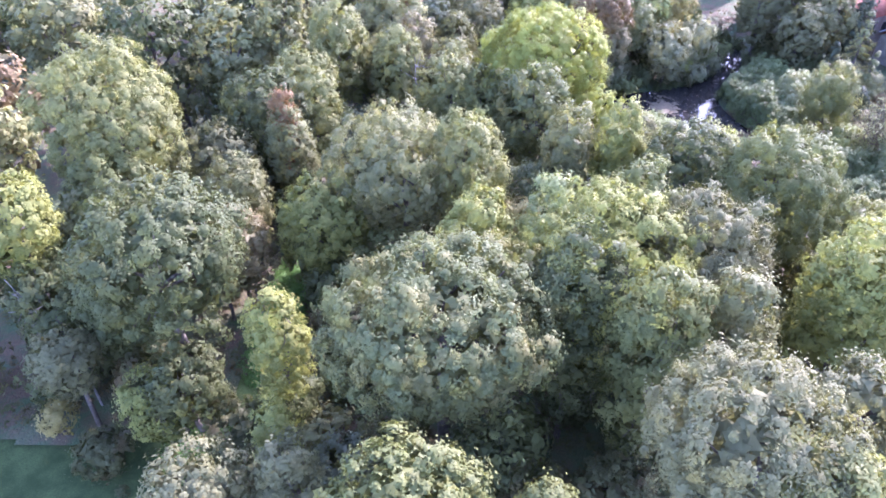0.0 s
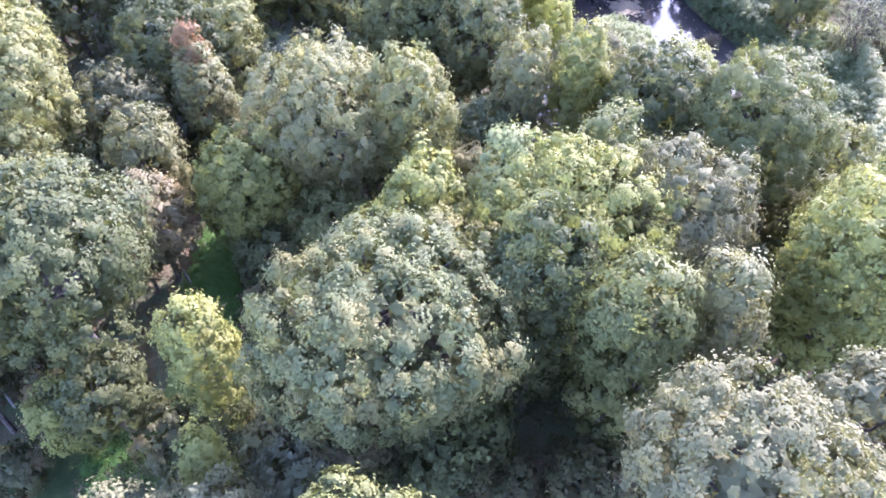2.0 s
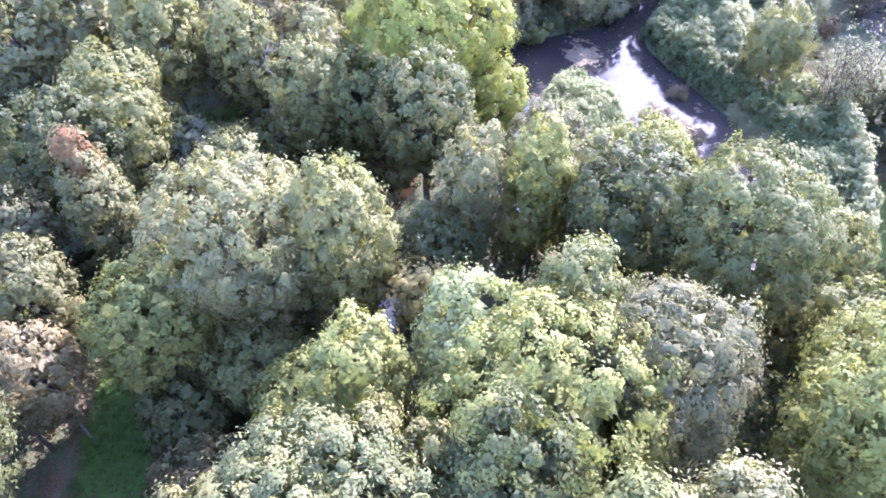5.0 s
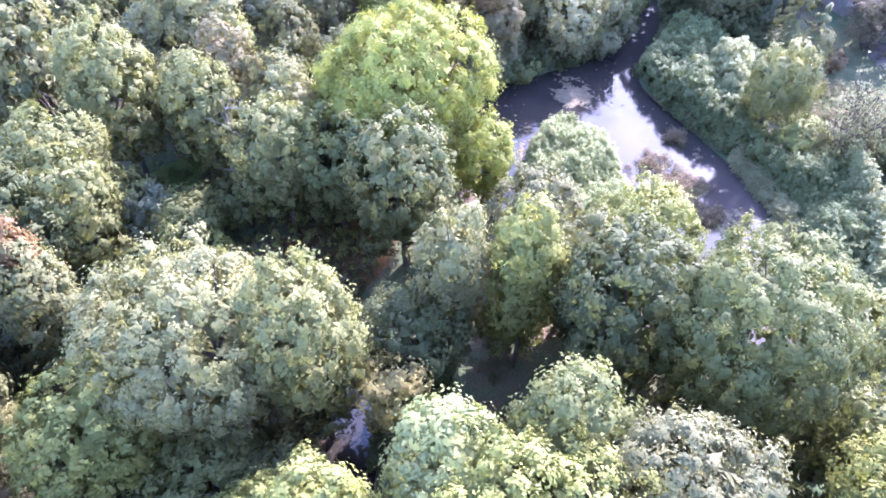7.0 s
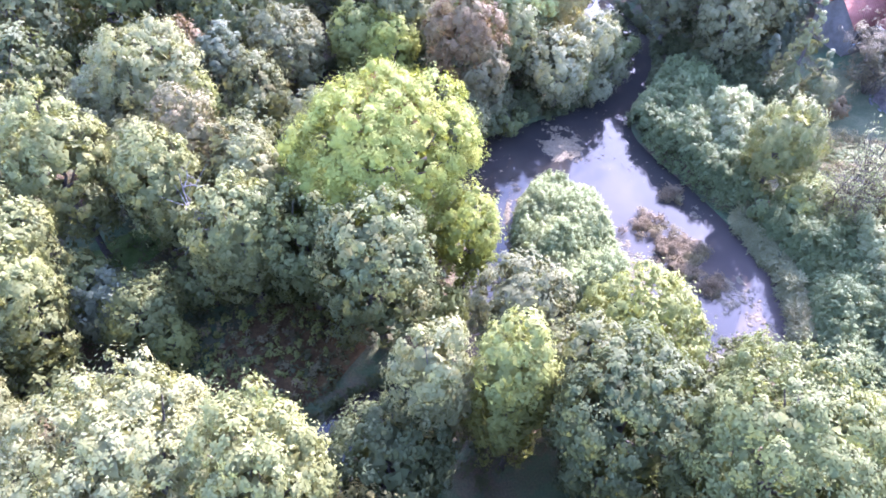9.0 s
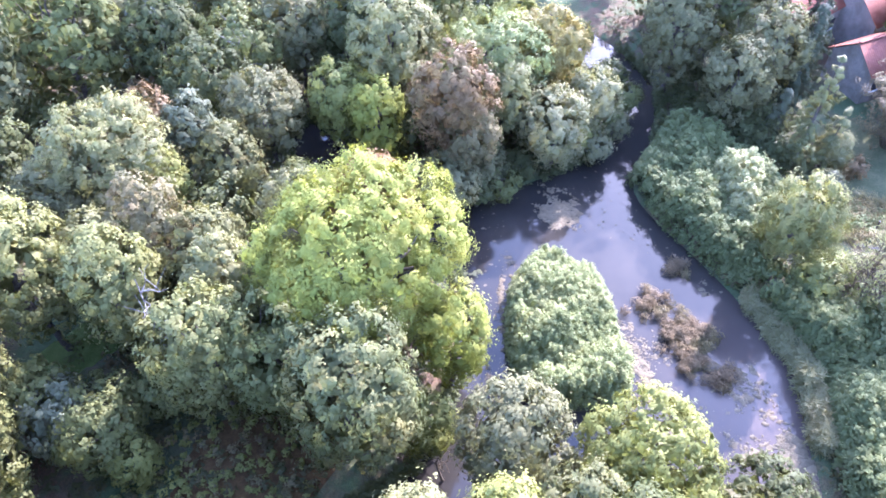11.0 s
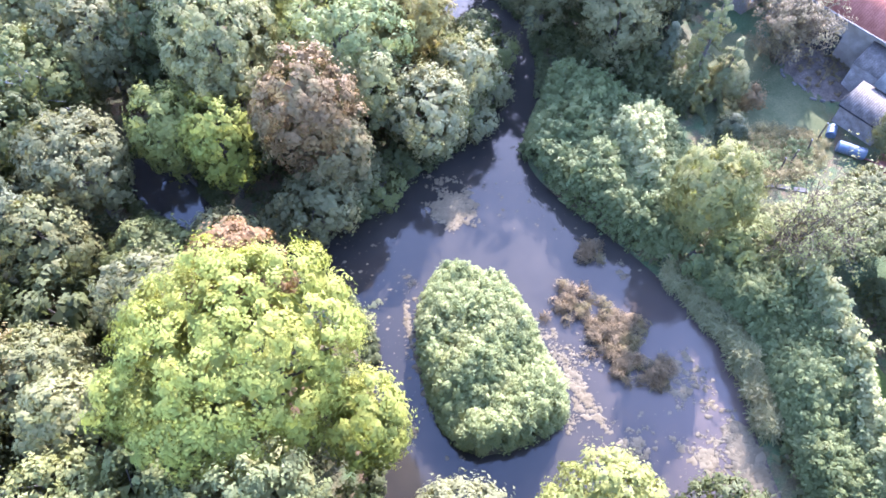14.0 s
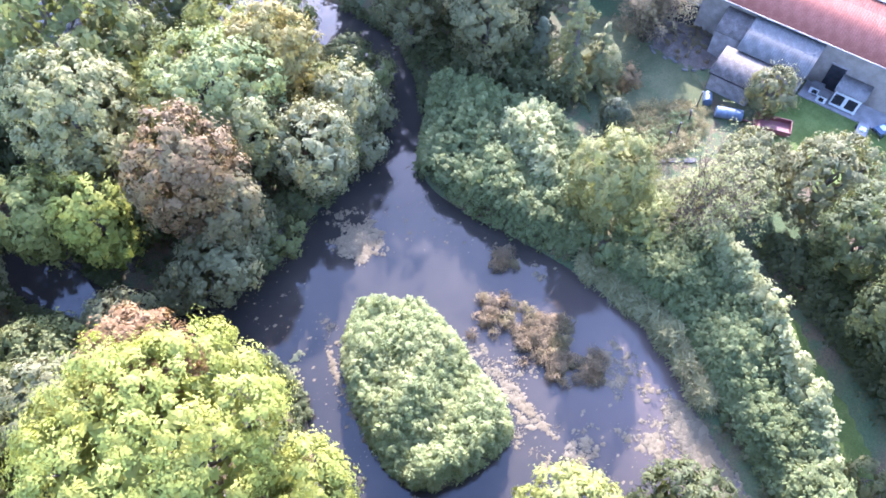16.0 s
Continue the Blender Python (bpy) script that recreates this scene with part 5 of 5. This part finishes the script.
sheet_on_land("grass_clearing", "patch of grass in a gap of the wood", rounded([(-14, 63), (-8, 66), (-5, 70), (-8, 71), (-13, 67.5), (-16, 64)]), 0.04, LAWN, "clearing")
# orange-brown of fallen leaves, darkened in the colour for dense tree shade
LITTER = plain_material("leaf_litter", (0.06, 0.034, 0.014), (0.125, 0.074, 0.027), 1.6, 0.95, relief=0.9, fine=7.0)
sheet_on_land("leaf_litter", "orange-brown fallen leaves on the woodland floor", rounded([(-3.5, 54), (1, 52), (5, 54.5), (8, 58.5), (5.5, 62), (0, 61), (-3.5, 58)]), 0.05, LITTER, "leaf litter")
barn()
lean_to()
house(55.8, 83.2, 12, 4.6, 4.6, 3.2, 5.0, "small red-roofed house at the end of the barn")
house(52.6, 91.4, 26, 7.0, 6.0, 4.0, 6.4, "pale house with red roof behind dark trees", 3)
house(60.4, 90.4, 20, 7.0, 5.6, 3.8, 6.0, "red-roofed house behind the farm")
for sx, sy, rz in ((45.0, 65.6, -30), (45.9, 65.0, -36), (46.8, 64.3, -34)):
    slab(sx, sy, 0.9, 0.35, rz)
shed()
hutch()
small_hutch(8.6, -0.7, 0.8, "small white crate beside the hutch")
small_hutch(9.3, -1.2, 0.7, "small white crate beside the hutch")
part("kerb", box_bm(10.2, 1.9, 0.3, 0.02, (12.8, -0.75, -0.12)), CONCRETE, None).matrix_basis = YARD
tagged(scene.objects["kerb"], "grey concrete yard strip along the barn", "yard", kind="structure")
barrel("blue plastic barrel lying beside the shed", 52.0, 65.4, 1.9, 0.42, -52)
barrel("small blue plastic barrel beside the shed wall", 52.0, 67.4, 0.9, 0.34, 40)
trailer(53.4, 62.7, -58)
garden_cart(58.2, 58.5, 20, CONCRETE, "small white and grey garden cart on the lawn")
garden_cart(59.5, 57.6, -15, BLUE, "small blue garden cart on the lawn")
fence_post(50.9, 67.4, 1.5, 0.2, "weathered garden post with pale cap")
fence_post(49.2, 66.7, 1.5, -0.1, "weathered garden post with pale cap")
fence_post(47.6, 66.4, 1.4, 0.15, "weathered garden post with pale cap")
fence_post(46.4, 66.2, 1.4, 0.1, "weathered garden post with pale cap")


def round_bed():
    rng = next_rng()
    gx, ga = np.meshgrid(np.linspace(0, 1, 9), np.linspace(0, 2 * math.pi, 49)[:-1])
    rad = 3.1 * gx * (1 + 0.08 * np.sin(3 * ga + 1) + 0.05 * np.sin(7 * ga))
    z = 0.4 * (1 - gx ** 2) + 0.06 * rng.normal(size=gx.shape) * (gx < 0.95) - 0.03
    v = np.stack([rad * np.cos(ga), rad * np.sin(ga), z], -1).reshape(-1, 3)
    f = [(a * 9 + k, a * 9 + k + 1, (a + 1) % 48 * 9 + k + 1, (a + 1) % 48 * 9 + k) for a in range(48) for k in range(8)]
    ob = tagged(new("flower_bed"), "round overgrown earth bed with rough edging", "flower bed")
    ob.location = (55.8, 72.6, height_at(55.8, 72.6) + 0.03)
    child("soil", mesh_data("soil", v, f, BED, True), ob)
    for k in range(30):
        an = k / 30 * 2 * math.pi + rng.normal() * 0.05
        r = 3.15 * (1 + 0.08 * math.sin(3 * an + 1) + 0.05 * math.sin(7 * an)) + rng.normal() * 0.06
        part("edging_stone", box_bm(rng.uniform(0.25, 0.5), 0.2, rng.uniform(0.08, 0.18), 0.03), STONE, ob, at=Matrix.Translation((r * math.cos(an), r * math.sin(an), -0.02)) @ Matrix.Rotation(an + math.pi / 2 + rng.normal() * 0.2, 4, "Z"))
    c = np.stack([rng.normal(size=60) * 1.2, rng.normal(size=60) * 1.2, rng.uniform(0.25, 0.5, 60)], 1)
    lv = sprays(rng, c, unit(c + np.array([0, 0, 2.0])), 14, 0.25, 0.2)
    child("dry_growth", leaf_mesh("dry_growth", lv, LEAF["faded"]), ob)


round_bed()
thicket("dry_grass", "tall dry yellow-green grass in the garden", rounded([(43.5, 66), (47, 64.5), (51, 65.8), (51.5, 68), (48, 70), (45, 71), (43, 69)]), 0.25, "straw", 300, 0.5, 12, 0.22, 0.4, -2.2, 0.03, rough=0.9)
thicket("garden_herbs", "patchy green herbs among the dry grass", rounded([(44, 66.5), (48, 65.5), (50.5, 66.8), (48, 69), (45, 70)]), 0.35, "bank", 150, 0.2, 14, 0.3, 0.4, 0.2, rough=0.8)
thicket("garden_bushes", "low olive bushes between garden and bank", rounded([(40.8, 65.5), (44, 63), (47, 63), (46.5, 61.5), (42, 61.5), (40, 63.5)]), 1.3, "olive", 420, 0.22, 20, 0.4, 0.8)
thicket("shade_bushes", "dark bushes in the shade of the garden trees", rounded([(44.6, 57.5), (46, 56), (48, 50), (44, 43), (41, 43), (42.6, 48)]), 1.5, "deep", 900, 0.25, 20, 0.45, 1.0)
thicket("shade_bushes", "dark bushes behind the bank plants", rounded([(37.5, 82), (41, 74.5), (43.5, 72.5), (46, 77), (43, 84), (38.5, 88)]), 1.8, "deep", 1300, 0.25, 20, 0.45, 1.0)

thicket("woodland_herbs", "patchy green herbs on the leaf-strewn woodland floor", rounded([(-8, 52), (-2, 50), (4, 54), (7, 58), (2, 61), (-6, 60)]), 0.5, "fresh", 260, 0.24, 14, 0.3, 0.4, 0.2, rough=0.8, category="herbs")
thicket("woodland_herbs", "dull olive herbs on the leaf-strewn woodland floor", rounded([(-8, 52), (-2, 50), (4, 54), (7, 58), (2, 61), (-6, 60)]), 0.35, "bronze", 160, 0.22, 14, 0.35, 0.4, 0.2, rough=0.8, category="herbs")
thicket("dry_stalks", "tall thin tan stalks in the overgrown garden", rounded([(43.5, 66), (47, 64.5), (51, 65.8), (51.5, 68), (48, 70), (45, 71), (43, 69)]), 0.5, "straw", 220, 0.7, 10, 0.25, 0.4, -2.5, 0.022, rough=0.8, category="dry grass")
thicket("ride_grass", "bright green tussocky grass on the woodland ride", rounded([(-14.4, 33), (-9.8, 32), (-10.2, 38), (-11, 42), (-10, 48), (-13, 48.5), (-14.4, 42), (-14.2, 36)]), 0.25, "grass", 900, 0.4, 20, 0.45, 0.4, -1.5, 0.06, rough=0.8, category="grass")
thicket("clearing_grass", "bright tussocks of grass on the sunlit clearing", rounded([(-18, 25), (-10.5, 26), (-10.5, 29), (-15, 30), (-18, 28)]), 0.2, "grass", 300, 0.35, 16, 0.45, 0.4, -1.5, 0.05, rough=0.8, category="grass")
